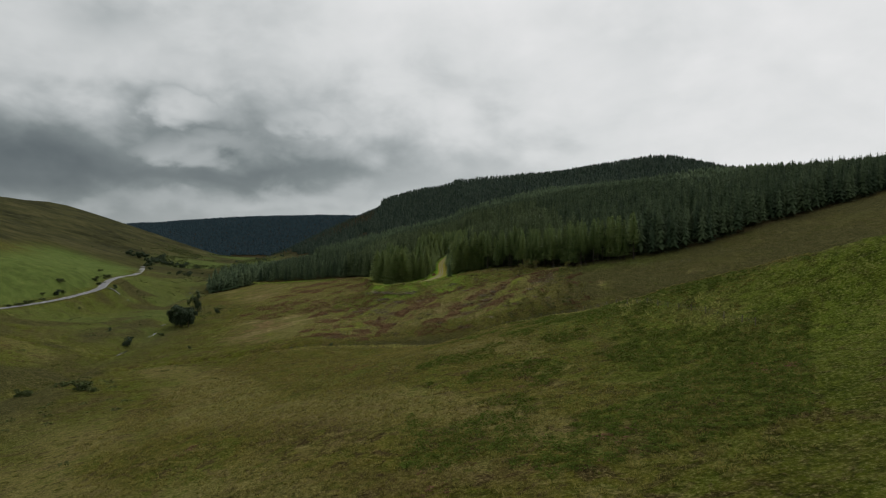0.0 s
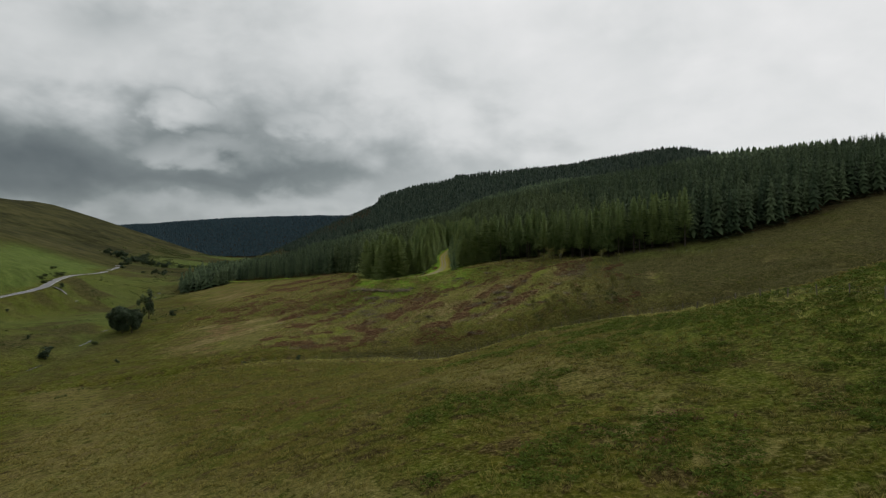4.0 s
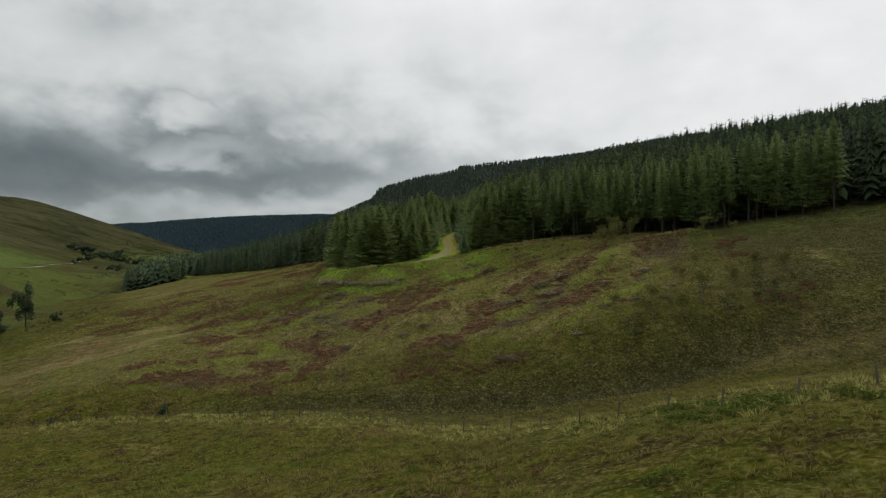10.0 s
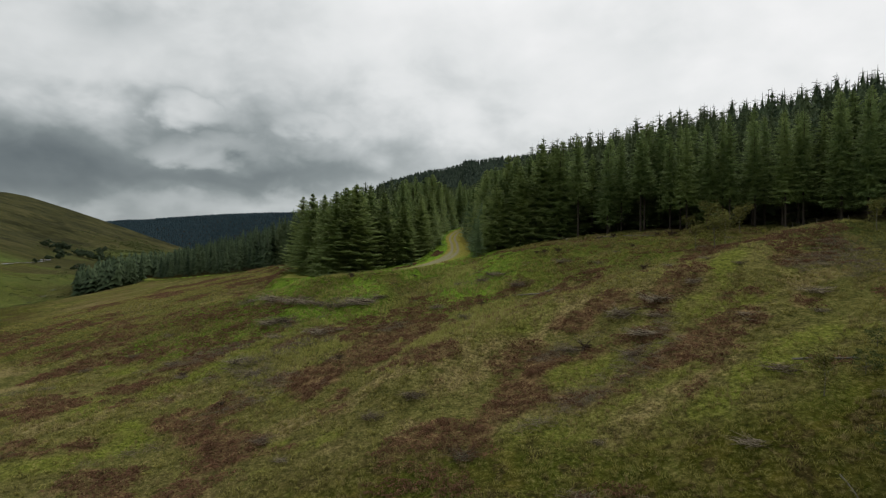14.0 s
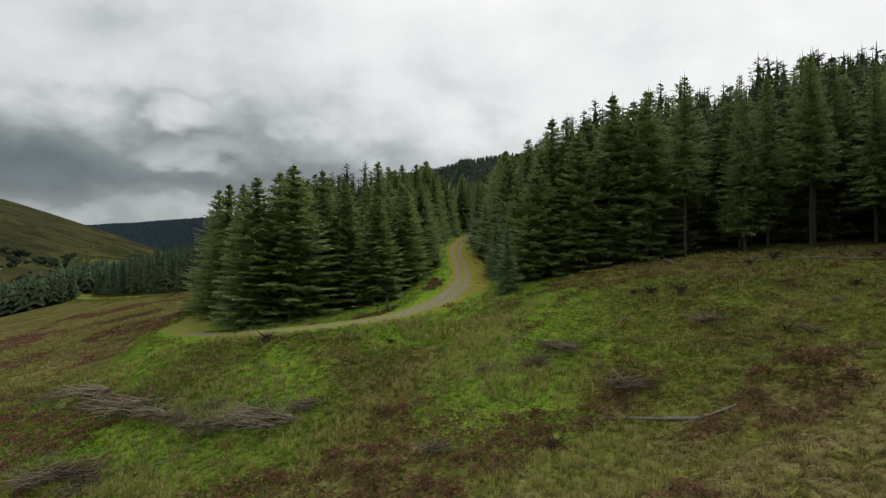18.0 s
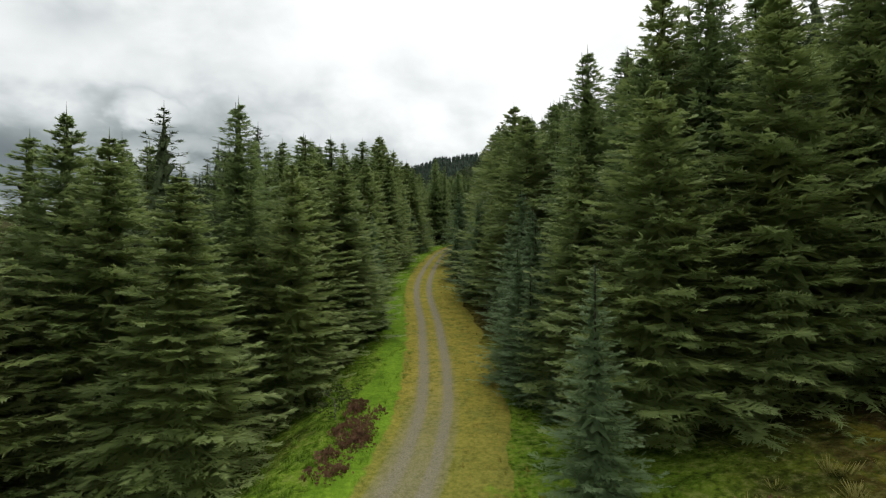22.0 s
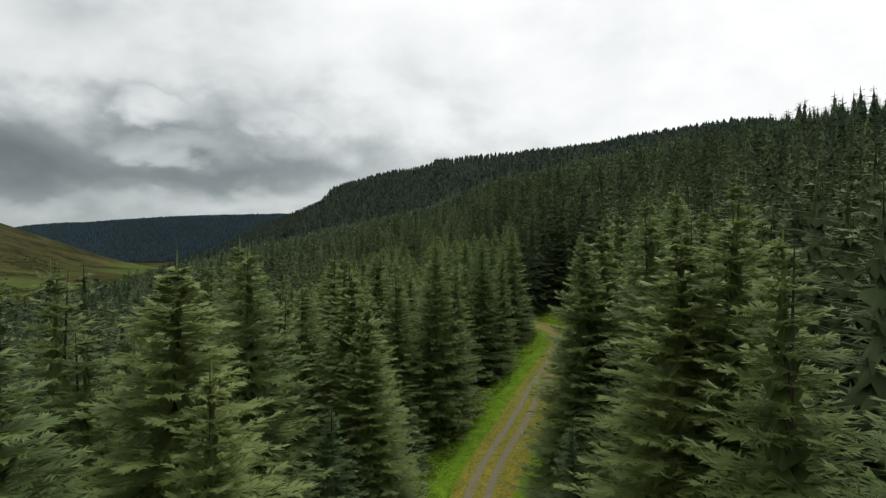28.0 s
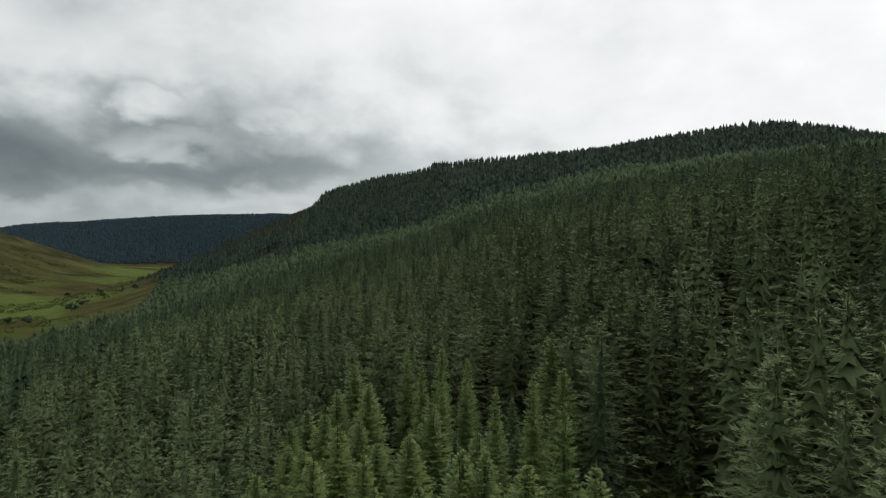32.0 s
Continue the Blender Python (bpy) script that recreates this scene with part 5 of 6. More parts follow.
def offset_line(pts, off):
    out = []
    for i, p in enumerate(pts):
        a, b = pts[max(i - 1, 0)], pts[min(i + 1, len(pts) - 1)]
        d = Vector((b[0] - a[0], b[1] - a[1])).normalized()
        out.append((p[0] - d.y * off, p[1] + d.x * off))
    return out


ROAD_SEEN = [p for p in ROAD if p[1] < 800]
road = tagged(new("road", mesh_of("road", *ribbon(ROAD_SEEN, 5.4, 0.12), ASPHALT, True)), "grey asphalt road winding along the valley", "road", kind="structure")
for off in (-2.5, 2.5):
    part("edge_line", mesh_of("edge_line", *ribbon(offset_line(ROAD_SEEN, off), 0.16, 0.13), PAINT), road)
LAYBY = rounded_line([(-247, 410), (-241, 414), (-235, 417), (-230, 418)], 4.0)
tagged(new("layby", mesh_of("layby", *ribbon(LAYBY, 3.4, 0.16), ASPHALT, True)), "short grey lay-by beside the valley road", "road", kind="structure")


tagged(new("stream", mesh_of("stream", *ribbon(BURN[:90], 1.8, 0.10), STREAM, True)), "narrow pale stream in a grassy cut", "stream", kind="structure")


def clump(rng, radius, tall, count, size, flat=0.5):
    """Leaves of a bush: many small bent leaf clusters round a few centres: verts, triangles, fresh."""
    v, f, fr = [], [], []
    cores = [(rng.gauss(0, 0.44) * radius, rng.gauss(0, 0.44) * radius, rng.uniform(0.22, 0.90) * tall, rng.uniform(0.22, 0.46)) for _ in range(13)]
    for _ in range(count):
        cx, cy, cz, cr = rng.choice(cores)
        d = Vector((rng.gauss(0, 1), rng.gauss(0, 1), rng.gauss(0.2, 0.8))).normalized()
        p = Vector((cx, cy, cz)) + Vector((d.x * cr * radius, d.y * cr * radius, d.z * cr * tall * 0.55)) * rng.uniform(0.55, 1.05)
        p.z = max(p.z, 0.05)
        n = (d + Vector((rng.gauss(0, 0.5), rng.gauss(0, 0.5), rng.gauss(0.3, 0.5)))).normalized()
        a = n.cross(Vector((0.3, 0.2, 0.9))).normalized()
        b = n.cross(a)
        s, k = size * rng.uniform(0.6, 1.4), len(v)
        v += [p - a * s, p + b * s * flat - n * s * 0.2, p + a * s, p - b * s * flat - n * s * 0.2]
        fr += [0.1, rng.random(), rng.random(), 0.2]
        f += [(k, k + 1, k + 2), (k, k + 2, k + 3)]
    return np.array([q[:] for q in v]), np.array(f), np.array(fr)


def limbs(rng, tall, radius, count, spread):
    pieces = [tube([(0, 0, -0.2), (0.02 * tall, 0, tall * 0.3), (0, 0.03 * tall, tall * 0.75)], [radius, radius * 0.75, radius * 0.25], 5)]
    for _ in range(count):
        z, az = rng.uniform(0.2, 0.65) * tall, rng.uniform(0, 6.28)
        o = Vector((math.cos(az), math.sin(az), 0))
        pieces.append(tube([Vector((0, 0, z)), o * spread * 0.5 + Vector((0, 0, z + 0.12 * tall)), o * spread + Vector((0, 0, z + 0.3 * tall))], [radius * 0.45, radius * 0.25, radius * 0.06], 4))
    return join(pieces)


def leafy(seed, name, label, category, group, tall, radius, leaves, size, leaf_mat, bark, stem):
    rng = random.Random(seed)
    t = thing(name, label, category, group)
    v, f = limbs(rng, tall, stem, 8, radius * 0.8)
    part("trunk", mesh_of(name + "_trunk", v, f, bark, True), t)
    v, f, fr = clump(rng, radius, tall, leaves, size)
    me = mesh_of(name + "_crown", v, f, leaf_mat)
    set_fresh(me, fr)
    part("crown", me, t)
    return t


def strew(model, spots, seed, lo=0.8, hi=1.2, sink=0.1, lie=0.0):
    """Places the model at the first spot and copies at the others: (x, y) or (x, y, scale)."""
    rng = random.Random(seed)
    out = []
    for n, (x, y, *s) in enumerate(spots):
        k = (s[0] if s else 1.0) * rng.uniform(lo, hi)
        turn = rng.uniform(0, 360)
        z, tip = ground_at(x, y), 0.0
        if lie:
            hx, hy = math.cos(radians(turn)) * lie * k, math.sin(radians(turn)) * lie * k
            z0, z1 = ground_at(x - hx, y - hy), ground_at(x + hx, y + hy)
            z, tip = (z0 + z1) / 2, -math.degrees(math.atan2(z1 - z0, 2 * lie * k))
        m = pose(x, y, z - sink * k, 0, 0, turn) @ Matrix.Rotation(radians(tip), 4, "Y") @ Matrix.Diagonal((k, k, k * rng.uniform(0.9, 1.1), 1))
        if n == 0:
            model_m = m
            out.append(model)
        else:
            out.append(copy_thing(model, m))
    model.matrix_basis = model_m
    return out


pine = leafy(201, "pine_tree", "dark broad-crowned pine beside the stream", "tree", "pines by the stream", 11.0, 4.7, 4200, 0.38, PINE, BARK, 0.26)
strew(pine, [(-147, 321, 1.1), (-141.5, 319, 0.95), (-152, 326, 1.1), (-145, 329, 0.95), (-150, 336, 0.75)], 1)
open_pine = leafy(205, "pine_tree", "tall open-crowned pine with a forked trunk", "tree", "pines by the stream", 13.0, 3.1, 1700, 0.34, PINE, BARK, 0.24)
strew(open_pine, [(-151.5, 353)], 6)
lone = leafy(202, "round_bush", "round dark evergreen bush on the valley floor", "bush", "bushes in the valley", 5.0, 2.8, 700, 0.36, PINE, BARK, 0.14)
strew(lone, [(-155, 282), (-137, 347, 0.85), (-173, 298, 0.35), (-116, 262, 0.28), (-240, 419, 0.7), (-247, 366, 0.75), (-63, 239, 0.28), (-60, 238, 0.2), (-47, 241.5, 0.42), (-226, 356, 0.35)], 2)
scrub = leafy(203, "gorse_scrub", "low tangled olive scrub on the slope", "shrub", "scrub in the valley", 2.6, 3.0, 520, 0.34, SCRUB, GREY_BARK, 0.07)
rngs = random.Random(9)
spots = [(-119, 191, 1.2), (-122, 194), (-114, 187, 0.8), (-143, 196, 0.9), (-139, 190, 0.7), (-134, 186, 0.7), (-132, 200, 0.6), (-150, 305, 0.7), (-155, 345, 0.8)]
spots += [(-236 - i * 2.2 + rngs.uniform(-3, 3), 312 + i * 9 + rngs.uniform(-3, 3), rngs.uniform(0.5, 0.9)) for i in range(9)]
spots += [(-258 - i * 6 + rngs.uniform(-4, 4), 426 + i * 12, rngs.uniform(0.6, 1.1)) for i in range(6)]
strew(scrub, spots, 3)
copse = leafy(204, "hedgerow_tree", "dark broadleaf tree in a valley hedgerow", "tree", "hedgerow trees in the valley", 8.5, 4.6, 620, 0.7, PINE, BARK, 0.2)
spots = [(-400 - i * 9 + rngs.uniform(-5, 5), 775 + i * 21 + rngs.uniform(-6, 6), rngs.uniform(0.6, 1.1)) for i in range(14)]
spots += [(-412 - i * 5.5 + rngs.uniform(-3, 3), 915 - i * 0.8 + rngs.uniform(-8, 8), rngs.uniform(0.8, 1.25)) for i in range(16)]
spots += [(-310 + rngs.uniform(-45, 25), 700 + rngs.uniform(-60, 220), rngs.uniform(0.35, 0.8)) for _ in range(14)]
spots += [(-300 + rngs.uniform(-110, 20), 880 + rngs.uniform(0, 260), rngs.uniform(0.4, 0.9)) for _ in range(16)]
strew(copse, spots, 4)


def box(sx, sy, sz, z0=0.0, taper=1.0, cx=0.0, cy=0.0, bevel=0.0):
    bm = bmesh.new()
    bmesh.ops.create_cube(bm, size=1.0)
    for q in bm.verts:
        k = taper if q.co.z > 0 else 1.0
        q.co = Vector((cx + q.co.x * sx * k, cy + q.co.y * sy * k, z0 + (q.co.z + 0.5) * sz))
    if bevel:
        bmesh.ops.bevel(bm, geom=bm.edges[:], offset=bevel, segments=2, affect="EDGES")
    me = bpy.data.meshes.new("piece")
    bm.to_mesh(me)
    bm.free()
    return me


def with_material(me, material, name):
    me.name = name
    me.materials.append(material)
    return me


def parked_car(x, y, turn):
    car = thing("car", "small white car on the valley road", "car", m=pose(x, y, ground_at(x, y) + 0.12, 0, 0, turn))
    part("body", with_material(box(1.75, 4.2, 0.62, 0.32, 0.94, bevel=0.12), CARPAINT, "car_body"), car)
    part("cabin", with_material(box(1.55, 2.2, 0.55, 0.92, 0.78, bevel=0.08), CARGLASS, "car_cabin"), car)
    part("roof", with_material(box(1.2, 1.6, 0.06, 1.46, 0.95), CARPAINT, "car_roof"), car)
    for wx in (-0.8, 0.8):
        for wy in (-1.3, 1.3):
            v, f = tube([(wx - 0.1, wy, 0.32), (wx + 0.1, wy, 0.32)], [0.32, 0.32], 12)
            part("wheel", mesh_of("wheel", v, f, TYRE), car)


parked_car(-409, 772, 24)

# ---- fences ----
post_mesh = with_material(box(0.12, 0.12, 1.75, -0.45, 0.94, bevel=0.012), POSTWOOD, "fence_post")
thin_mesh = with_material(box(0.09, 0.09, 1.55, -0.35, 0.9, bevel=0.01), POSTWOOD, "thin_fence_post")


def fence(label, line, step, mesh, heights, seed, mesh_wire=False):
    rng = random.Random(seed)
    pts = rounded_line(line, step)
    f = thing("fence", label, "fence")
    tops = []
    for x, y in pts:
        z = ground_at(x, y)
        p = part("post", mesh, f)
        p.matrix_basis = pose(x, y, z, rng.uniform(-4, 4), rng.uniform(-5, 5), rng.uniform(0, 90)) @ Matrix.Diagonal((1, 1, rng.uniform(0.92, 1.08), 1))
        tops.append((x, y, z))
    for h in heights:
        v, q = tube([(x, y, z + h) for x, y, z in tops], [0.009] * len(tops), 3)
        part("wire", mesh_of("wire", v, q, WIRE), f)
    return f


fence("weathered post and wire fence across the pasture", FENCE_LINE, 3.6,
      post_mesh, (0.45, 0.75, 1.02), 5)
fence("thin post and wire fence beside the gully", [(-12, 243), (5, 241.8), (13.6, 240.2), (21.5, 238.6), (28, 238.8), (36, 241), (48, 238), (62, 236)], 3.9, thin_mesh, (0.35, 0.7, 1.02), 6)

fence("thin post fence along the edge of the plantation", [(60, 312), (68, 309), (76, 305), (90, 298), (104, 286), (120, 279)], 4.2, thin_mesh, (0.5, 0.95), 7)

# ---- the felled slope: stumps, logs, brash, birches ----
def stick(rng, p, d, ln, r):
    bend = Vector((rng.gauss(0, 0.12), rng.gauss(0, 0.12), rng.gauss(0, 0.06))) * ln
    return tube([p, p + d * ln * 0.5 + bend, p + d * ln], [r, r * 0.7, r * 0.2], 3)


def brash(seed, span, count):
    rng = random.Random(seed)
    pieces = []
    for _ in range(count):
        az = rng.gauss(0.0, 1.3)
        d = Vector((math.cos(az), math.sin(az), rng.uniform(-0.08, 0.38)))
        p = Vector((rng.uniform(-0.6, 0.4) * span, rng.gauss(0, 0.18) * span, rng.uniform(0.02, 0.5)))
        pieces.append(stick(rng, p, d, rng.uniform(0.7, 2.4), rng.uniform(0.012, 0.035)))
    return join(pieces)


def brash_pile(seed, label):
    t = thing("brash_pile", label, "branches", "brash on the felled slope")
    v, f = brash(seed, 2.6, 90)
    part("tangle", mesh_of("brash_tangle", v, f, DEADWOOD), t)
    v, f = brash(seed + 50, 2.2, 50)
    part("under_layer", mesh_of("brash_under_layer", v * (1, 1, 0.8), f, ROOTWOOD), t)
    return t


rngb = random.Random(17)
spots = [(-37, 317.6, 1.4), (-31, 313, 1.6), (-17, 307.7, 1.6), (-22, 308, 1.5), (-33, 305, 1.4), (-23.4, 298.3, 1.5), (20, 282.3, 1.5), (25.4, 283.4, 1.3), (5, 313, 0.9), (6.5, 312, 1.0), (3.5, 311, 0.9), (9.4, 305, 0.9), (-14.9, 309.4), (29, 262, 1.2), (22, 254), (8, 252, 1.1)]
spots += [(-41, 319, 1.1), (-35, 315.6, 1.2), (-28, 311.3, 1.2), (-25.5, 310, 1.1), (-19.6, 309, 1.2), (24, 280, 1.0), (21, 276.5, 1.1), (18.5, 273, 1.0), (-31, 305, 1.2), (-33, 292, 1.1), (-29.5, 287, 1.0), (12.5, 277.5, 0.9)]
spots += [(rngb.uniform(-62, 48), rngb.uniform(252, 314), rngb.uniform(0.5, 0.95)) for _ in range(34)]
strew(brash_pile(301, "heap of grey weathered brash on the felled slope"), spots[::2], 11)
strew(brash_pile(302, "scattered grey brash and twigs among the heather"), spots[1::2], 12)


def log_thing(seed, label, ln, r):
    rng = random.Random(seed)
    t = thing("log", label, "log", "logs on the felled slope")
    pts = [Vector((-ln / 2 + ln * s, rng.gauss(0, 0.12), r * 0.7 + rng.gauss(0, 0.02))) for s in (0, 0.25, 0.5, 0.75, 1)]
    v, f = tube(pts, [r, r * 0.95, r * 0.85, r * 0.75, r * 0.6], 8)
    part("bole", mesh_of("log_bole", v, f, GREY_BARK, True), t)
    for _ in range(5):
        p = rng.choice(pts[1:])
        vv, ff = stick(rng, p, Vector((rng.uniform(-0.3, 0.6), rng.choice((-1, 1)) * rng.uniform(0.5, 1), rng.uniform(0.0, 0.8))).normalized(), rng.uniform(0.4, 1.2), 0.03)
        part("branch_stub", mesh_of("branch_stub", vv, ff, DEADWOOD), t)
    return t


log_model = log_thing(311, "grey fallen log lying on the slope", 5.0, 0.12)
strew(log_model, [(40, 247), (58, 247.5, 0.9), (26, 248, 0.8), (23, 331.5, 1.3), (30, 325, 0.9), (13, 300, 0.9), (9.5, 301, 1.1), (2.5, 315.5, 0.5), (12, 315, 0.5), (-24, 305, 0.6), (33, 262, 0.9), (-9, 306, 0.4), (40, 252, 0.8), (35, 321, 1.2)], 24, sink=0.05, lie=2.4)


def root_plate(seed):
    rng = random.Random(seed)
    t = thing("tree_stump", "dark upturned stump with splayed roots", "stump", "stumps on the felled slope")
    v, f = tube([(0, 0, -0.2), (0.02, 0, 0.25), (0.05, 0.03, 0.6)], [0.42, 0.34, 0.30], 9)
    part("bole", mesh_of("stump_bole", v, f, ROOTWOOD, True), t)
    for k in range(14):
        az = k * 0.449 + rng.uniform(-0.2, 0.2)
        d = Vector((math.cos(az), math.sin(az), rng.uniform(-0.1, 0.9))).normalized()
        v, f = tube([Vector((0, 0, 0.25)), d * 0.6 + Vector((0, 0, 0.25)), d * rng.uniform(0.9, 1.6) + Vector((0, 0, 0.12))], [0.11, 0.07, 0.015], 5)
        part("root", mesh_of("stump_root", v, f, ROOTWOOD), t)
    return t


strew(root_plate(321), [(16.2, 319.2), (18.6, 318.2, 0.8), (27.8, 323), (14.7, 319.9, 0.5), (31, 324, 0.9), (40, 317, 1.0), (-21.9, 321.2, 0.8), (8, 322, 0.5), (-9.2, 319.4, 0.6), (3, 300, 0.7), (-18, 288, 0.7), (14, 277, 0.8),
                        (-41, 290, 0.7), (28, 297, 0.8), (22, 307, 0.5), (31, 312, 0.6), (38, 319, 0.7), (43, 314, 0.8), (-2, 285, 0.6), (-31, 279, 0.6)], 31, sink=0.05)
birch = leafy(331, "birch_tree", "slender pale birch with thin yellowing leaves", "tree", "birches on the felled slope", 6.8, 2.3, 900, 0.16, BIRCHLEAF, GREY_BARK, 0.07)
strew(birch, [(39.6, 298.5), (42, 300, 0.8), (37.5, 300.5, 0.7), (46, 313, 0.95), (50, 311, 0.85), (43, 316, 0.7), (34, 252, 0.7), (39, 250, 0.75), (44, 254, 0.9), (36, 256, 0.6), (52, 258, 0.85), (58, 262, 0.8), (63, 260, 0.9), (29.4, 256.5, 0.6),
              (41.6, 247.5, 0.6), (64, 297, 0.8), (70, 294, 0.7), (50, 270, 0.6), (44, 262, 0.7), (10.5, 303, 0.35)], 41)
bushy = leafy(341, "alder_bush", "low green broadleaf bush on the verge", "shrub", "bushes by the track", 3.0, 1.6, 420, 0.13, SCRUB, GREY_BARK, 0.05)
strew(bushy, [(4.2, 384), (4.8, 379, 1.2), (3.9, 389, 0.9), (5.0, 396, 1.1), (-6.4, 345, 0.7), (-15, 340, 0.5), (-9, 366, 0.55), (-8.5, 369, 0.5), (4.6, 347, 0.6), (34, 258, 0.9), (47, 250, 1.1), (55, 252, 1.2), (30, 249, 0.8), (38, 262, 0.7)], 42)


# ---- ground cover close to the way ----
def upward(rng, v):
    """Normals of low plants: mostly up, leaning out from the middle."""
    n = [Vector((0.5 * q[0] + rng.gauss(0, 0.25), 0.5 * q[1] + rng.gauss(0, 0.25), 1.0)).normalized()[:] for q in v]
    return np.array(n)


def tuft_template(seed, blades, lean, wide):
    rng = random.Random(seed)
    v, f, fr = [], [], []
    for _ in range(blades):
        az, r0 = rng.uniform(0, 6.28), rng.uniform(0, 0.35)
        o = Vector((math.cos(az), math.sin(az), 0))
        side = Vector((-o.y, o.x, 0)) * wide * rng.uniform(0.7, 1.3)
        base = o * r0
        k = len(v)
        tip = base + o * lean * rng.uniform(0.4, 1.3) + Vector((0, 0, rng.uniform(0.55, 1.0)))
        v += [base - side, base + side, tip]
        fr += [0.0, 0.0, 1.0]
        f.append((k, k + 1, k + 2))
    return np.array([q[:] for q in v]), np.array(f), np.array(fr), upward(rng, v)


def cushion_template(seed, pieces):
    """A low bushy mound of small leafy shoots: woody base darker, top lighter, form shading put into the colour."""
    rng = random.Random(seed)
    v, f, fr = [], [], []
    for _ in range(pieces):
        d = Vector((rng.gauss(0, 1), rng.gauss(0, 1), abs(rng.gauss(0, 0.9)))).normalized()
        p = Vector((d.x, d.y, d.z * 0.75)) * rng.uniform(0.65, 1.0)
        a = d.cross(Vector((rng.uniform(-1, 1), rng.uniform(-1, 1), 0.5))).normalized()
        b, s, k = d.cross(a), rng.uniform(0.13, 0.26), len(v)
        v += [p - a * s - d * s * 0.3, p + d * s, p + a * s + b * s * 0.6]
        top = max(0.0, p.z) / 0.75
        fr += [0.6 * top, min(1.0, 0.25 + top), 0.7 * top]
        f.append((k, k + 1, k + 2))
    return np.array([q[:] for q in v]), np.array(f), np.array(fr), upward(rng, v)


def cover(name, label, templates, x, y, size, tall, material, seed):
    ob = forest(name, label, templates, x, y, tall, size, material, seed, 0.03, False)
    ob["category"] = "plants"
    return ob


def scatter(count, x0, x1, y0, y1, seed, keep):
    r = np.random.RandomState(seed)
    x, y = r.uniform(x0, x1, count), r.uniform(y0, y1, count)
    dtk, _ = polyline_distance(x, y, TRACK)
    ok = keep(x, y, dtk) & ~in_wood(x, y)
    return x[ok], y[ok], r


blades = [tuft_template(s, 16, 0.5, 0.036) for s in (1, 2, 3, 4)]
cush = [cushion_template(s, 26) for s in (4, 5, 6)]
x, y, r = scatter(42000, -80, 85, 52, 250, 71, lambda x, y, d: (np.abs(x) < 14 + 0.62 * (y - 20)) & (fbm(x, y, 7, 81, 3) > -0.22))
cover("moor_grass", "tussocks of olive and straw moor grass", blades, x, y, r.uniform(0.4, 0.95, len(x)), r.uniform(0.25, 0.55, len(x)), TUSSOCK, 72)
x, y, r = scatter(20000, -66, 66, 248, 334, 73, lambda x, y, d: (d > 3.0) & (fbm(x, y, 6, 82, 3) > -0.2) & (fell_zones(x, y)[0] < 0.4))
cover("moor_grass", "tussocks of straw and green grass between brash", blades, x, y, r.uniform(0.4, 0.9, len(x)), r.uniform(0.25, 0.65, len(x)), FELLGRASS, 74)
x, y, r = scatter(26000, -72, 70, 248, 318, 75, lambda x, y, d: (d > 3.5) & (fell_zones(x, y)[0] > 0.45))
cover("heather", "low brown heather on the felled slope", cush, x, y, r.uniform(0.35, 0.8, len(x)), r.uniform(0.25, 0.5, len(x)), HEATHER, 76)
x, y, r = scatter(5200, -45, 60, 60, 236, 77, lambda x, y, d: (fbm(x, y, 16, 84, 3) > 0.42) | (np.minimum(np.minimum(np.hypot(x - 18, y - 111), np.hypot(x - 16, y - 96)), np.hypot(x - 20, y - 64)) + 5 * fbm(x, y, 4, 141, 3) < 3.2))
cover("heather", "dark purple-brown heather patches in the pasture", cush, x, y, r.uniform(0.4, 0.9, len(x)), r.uniform(0.25, 0.5, len(x)), HEATHER, 78)
x, y, r = scatter(9000, -20, 20, 326, 490, 79, lambda x, y, d: (d > 1.7 + 0.9 * fbm(x, y, 3, 89, 2)) & (d < 8.5) & (x < np.interp(y, [335, 403, 434, 465, 480], [-2, 0, 5, 18.6, 22])))
cover("verge_grass", "bright green grass on the track's verge", blades, x, y, r.uniform(0.25, 0.5, len(x)), r.uniform(0.2, 0.5, len(x)), LUSHGRASS, 80)
x, y, r = scatter(14000, -6, 32, 330, 492, 85, lambda x, y, d: (d > 1.9 + 0.8 * fbm(x, y, 3, 90, 2)) & (d < 6.0) & (x > np.interp(y, [335, 403, 434, 465, 480], [-2, 0, 5, 18.6, 22]) - 0.5))
cover("amber_grass", "amber grass and moss beside the track", blades, x, y, r.uniform(0.2, 0.42, len(x)), r.uniform(0.12, 0.36, len(x)), AMBERGRASS, 86)
x, y, r = scatter(2600, -20, -3, 329, 350, 87, lambda x, y, d: (d > 2.7) & (d < 4.3) & (x < np.interp(y, [328, 336, 350], [0, -3.2, -1.2])) & (fbm(x, y, 4, 88, 2) > -0.1))
cover("heather", "purple heather along the track's edge", cush, x, y, r.uniform(0.3, 0.6, len(x)), r.uniform(0.35, 0.65, len(x)), HEATHER, 88)


def twig_template(seed, count):
    """A scatter of fallen twigs round a point, 1 in radius."""
    rng = random.Random(seed)
    pieces = []
    for _ in range(count):
        az = rng.gauss(0, 0.7)
        d = Vector((math.cos(az), math.sin(az), rng.uniform(-0.1, 0.35)))
        p = Vector((rng.gauss(0, 0.6), rng.gauss(0, 0.45), rng.uniform(0.02, 0.3)))
        v, f = tube([p - d * 0.6, p + d * rng.uniform(0.3, 0.9)], [0.022, 0.008], 3)
        pieces.append((v, np.concatenate([f[:, :3], f[:, [0, 2, 3]]])))
    v, f = join(pieces)
    return v, f, np.zeros(len(v)), np.tile((0.0, 0.0, 1.0), (len(v), 1))


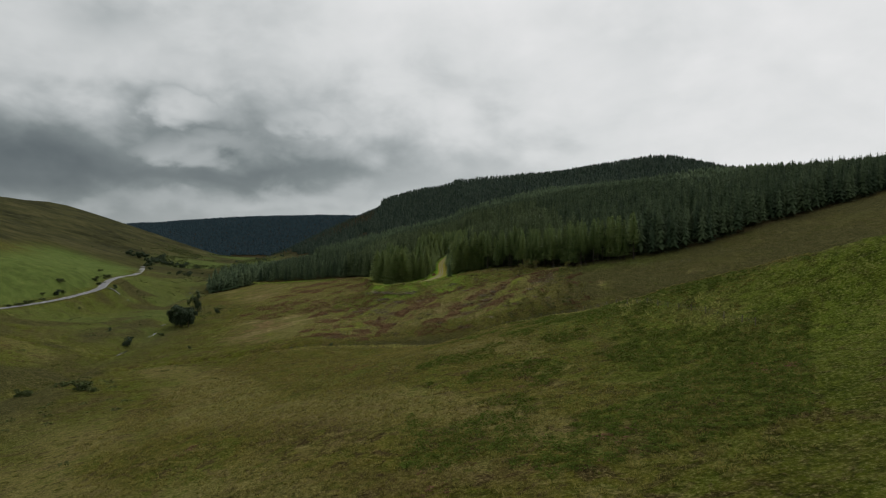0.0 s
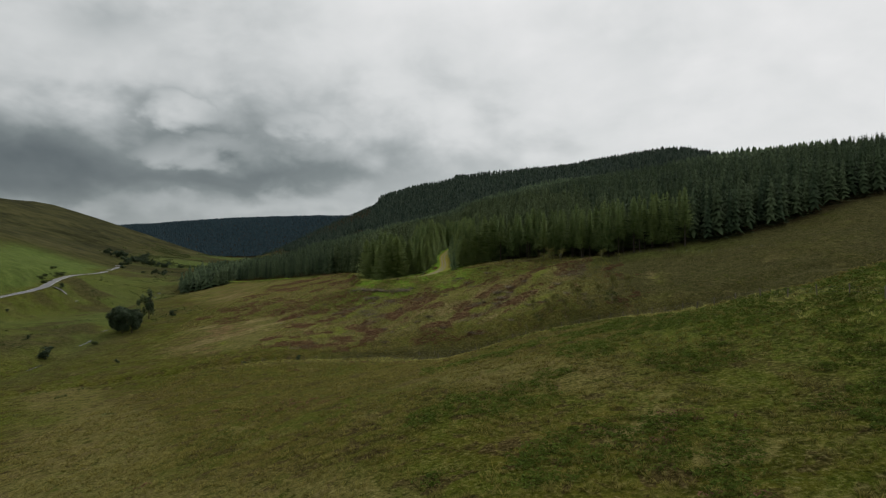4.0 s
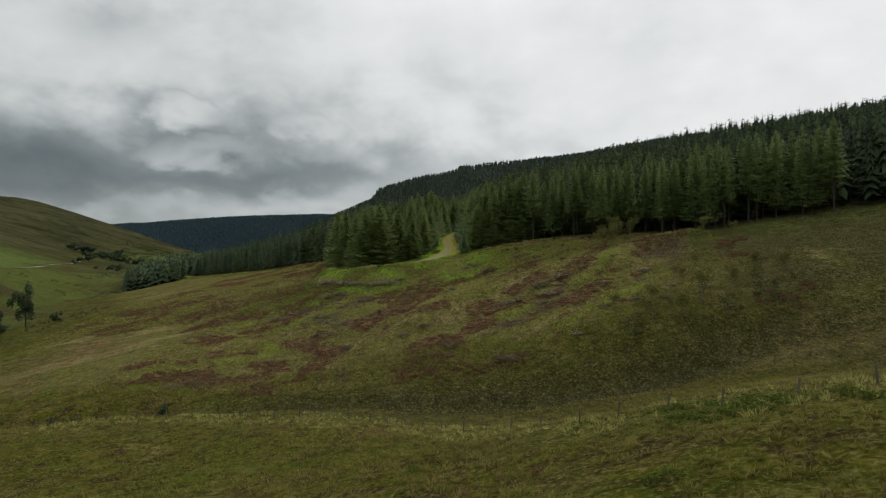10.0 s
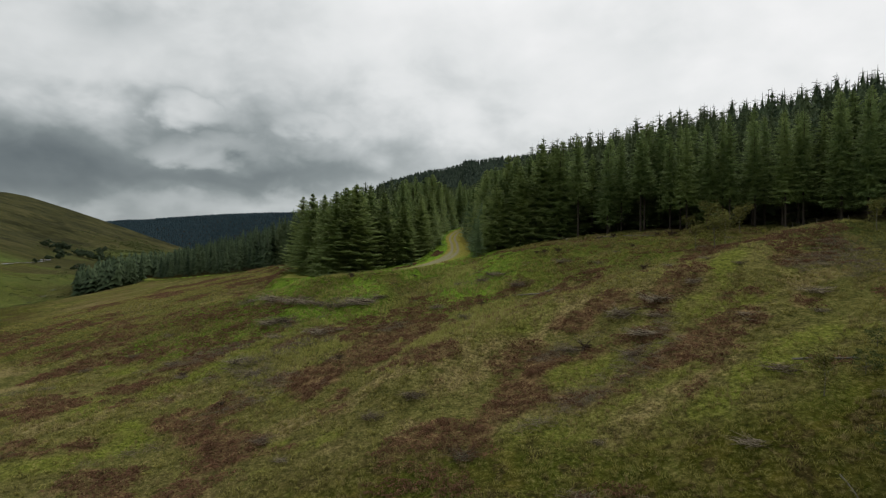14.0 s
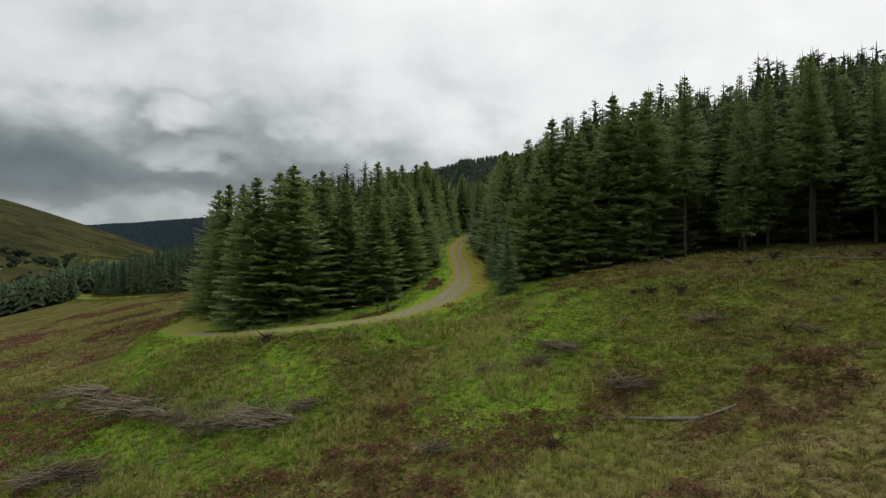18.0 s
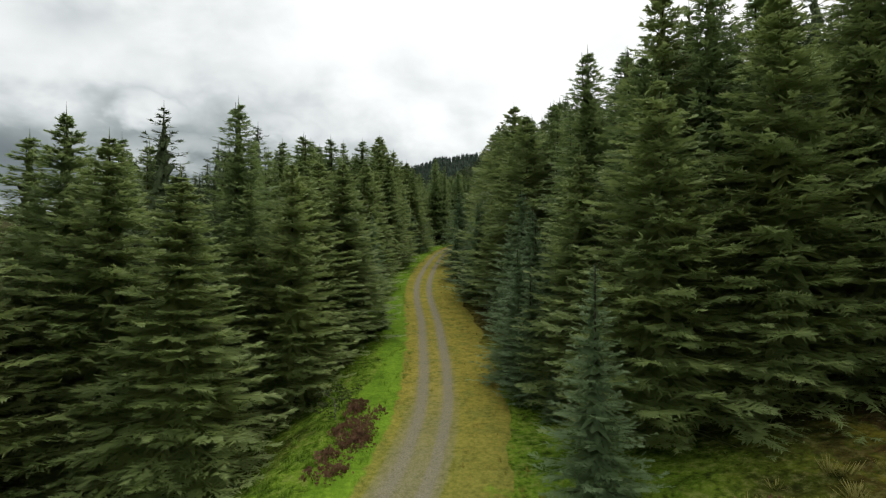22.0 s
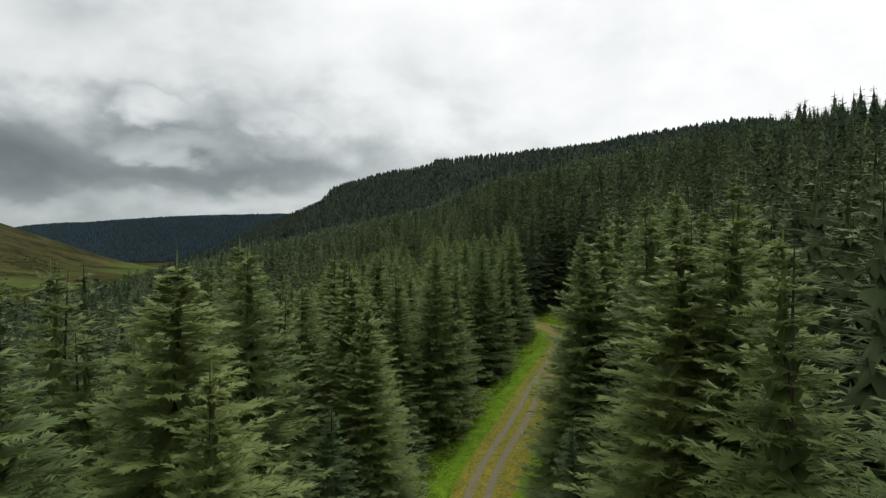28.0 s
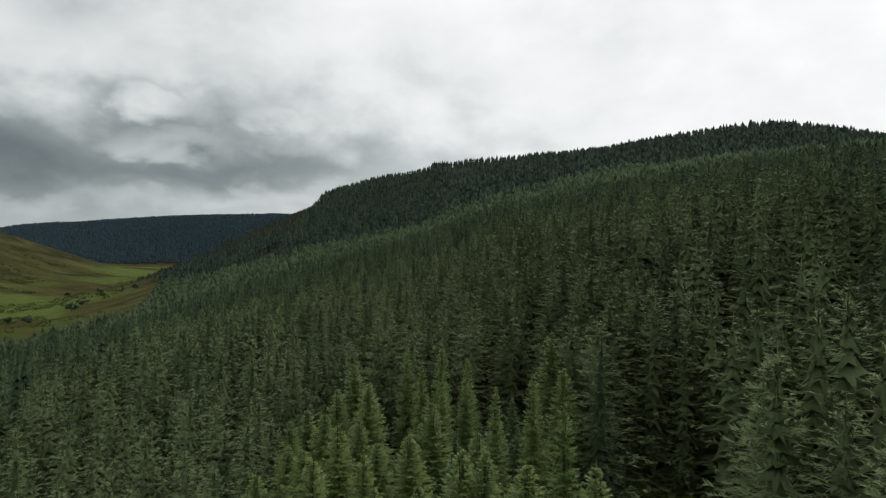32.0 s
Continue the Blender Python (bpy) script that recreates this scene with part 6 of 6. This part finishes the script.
x, y, r = scatter(16000, -66, 56, 250, 322, 91, lambda x, y, d: (d > 5) & (fell_zones(x, y)[3] > 0.5))
cover("brash_litter", "grey-brown twigs and brash strewn over the felled slope", [twig_template(s, 7) for s in (1, 2, 3)], x, y, r.uniform(0.6, 1.3, len(x)), r.uniform(0.5, 1.1, len(x)), DEADWOOD, 93)

x, y, r = scatter(11000, -60, 14, 298, 336, 94, lambda x, y, d: (d > 2.6) & (fbm(x, y, 9, 95, 3) > -0.1) & (x < 6 + 14 * fbm(x, y, 12, 96, 2)))
cover("bank_grass", "fresh green grass on the bank below the track", blades, x, y, r.uniform(0.3, 0.7, len(x)), r.uniform(0.15, 0.4, len(x)), LUSHGRASS, 97)
r = np.random.RandomState(98)
k = r.randint(len(BURN) // 2, len(BURN), 3600)
x = np.array([BURN[i][0] for i in k]) + r.normal(0, 62, len(k))
y = np.array([BURN[i][1] for i in k]) + r.normal(0, 20, len(k))
ok = (fbm(x, y, 55, 99, 3) > 0.10) & ~in_wood(x, y) & (polyline_distance(x, y, ROAD)[0] > 8) & (y > 600)
x, y = x[ok], y[ok]
cover("valley_scrub", "dark scrub and gorse along the valley floor", cush, x, y, r.uniform(1.6, 4.5, len(x)), r.uniform(1.4, 4.0, len(x)), SCRUB, 100)

x, y, r = scatter(26000, -62, 66, 100, 306, 101, lambda x, y, d: (np.minimum(polyline_distance(x, y, FENCE_LINE)[0] * 0.8, polyline_distance(x, y, SPUR)[0]) < 3.0 + 2.2 * fbm(x, y, 8, 102, 2)) & (fbm(x, y, 5, 103, 2) > -0.3))
cover("straw_grass", "pale dry grass along the fence and the spur", blades, x, y, r.uniform(0.35, 0.8, len(x)), r.uniform(0.3, 0.65, len(x)), STRAWGRASS, 104)

r = np.random.RandomState(105)
k = r.randint(0, len(BURN) // 2, 2600)
x = np.array([BURN[i][0] for i in k]) + r.normal(0, 26, len(k))
y = np.array([BURN[i][1] for i in k]) + r.normal(0, 10, len(k))
ok = (fbm(x, y, 26, 106, 3) > 0.12) & (polyline_distance(x, y, ROAD)[0] > 7) & (polyline_distance(x, y, BURN)[0] > 2.5)
x, y = x[ok], y[ok]
cover("stream_scrub", "low dark scrub and rushes along the stream", cush, x, y, r.uniform(0.6, 1.9, len(x)), r.uniform(0.4, 1.3, len(x)), SCRUB, 107)

x, y, r = scatter(16000, -66, 60, 250, 330, 111, lambda x, y, d: (d > 4) & (fell_zones(x, y)[2] + 0.5 * fbm(x, y, 4, 112, 2) > 0.12))
cover("straw_grass", "dry straw tussocks scattered over the felled slope", blades, x, y, r.uniform(0.25, 0.65, len(x)), r.uniform(0.3, 0.8, len(x)), DRYGRASS, 113)

# heather, rough grass and brash on the slope below the western leg of the track
x, y, r = scatter(15000, -118, -40, 304, 430, 121, lambda x, y, d: (d > 4.5) & (x > -112 - 0.3 * (y - 300) * (y < 330)) & (fbm(x, y, 8, 122, 3) > 0.0))
cover("heather", "brown heather on the slope below the track", cush, x, y, r.uniform(0.35, 0.85, len(x)), r.uniform(0.25, 0.5, len(x)), HEATHER, 123)
x, y, r = scatter(16000, -118, -40, 304, 430, 124, lambda x, y, d: (d > 3.0) & (fbm(x, y, 8, 122, 3) < 0.10))
cover("moor_grass", "rough olive and straw grass below the track", blades, x, y, r.uniform(0.4, 0.9, len(x)), r.uniform(0.25, 0.6, len(x)), FELLGRASS, 125)
x, y, r = scatter(4500, 2, 56, 292, 334, 126, lambda x, y, d: (d > 5) & (fbm(x, y, 3, 127, 3) > 0.20))
cover("heather", "russet heather scattered before the wood", cush, x, y, r.uniform(0.25, 0.55, len(x)), r.uniform(0.2, 0.4, len(x)), HEATHER, 128)
# low green bushes on the upper pasture
x, y, r = scatter(22000, -5, 75, 60, 205, 131, lambda x, y, d: (past_brow(x, y) < -2) & (x < 14 + 0.62 * (y - 20)) & (fbm(x, y, 9, 132, 3) + 0.25 * smooth(x, 10, 45) > 0.16))
cover("bilberry", "low dark green bilberry cushions in the pasture", cush, x, y, r.uniform(0.35, 0.95, len(x)), r.uniform(0.2, 0.5, len(x)), BILBERRY, 133)
x, y, r = scatter(9000, -40, 8, 284, 324, 134, lambda x, y, d: (d > 4) & (fbm(x, y, 6, 135, 3) > -0.05) & (fell_zones(x, y)[0] < 0.4))
cover("straw_grass", "pale rushes and straw tussocks below the track", blades, x, y, r.uniform(0.25, 0.55, len(x)), r.uniform(0.45, 0.9, len(x)), STRAWGRASS, 136)
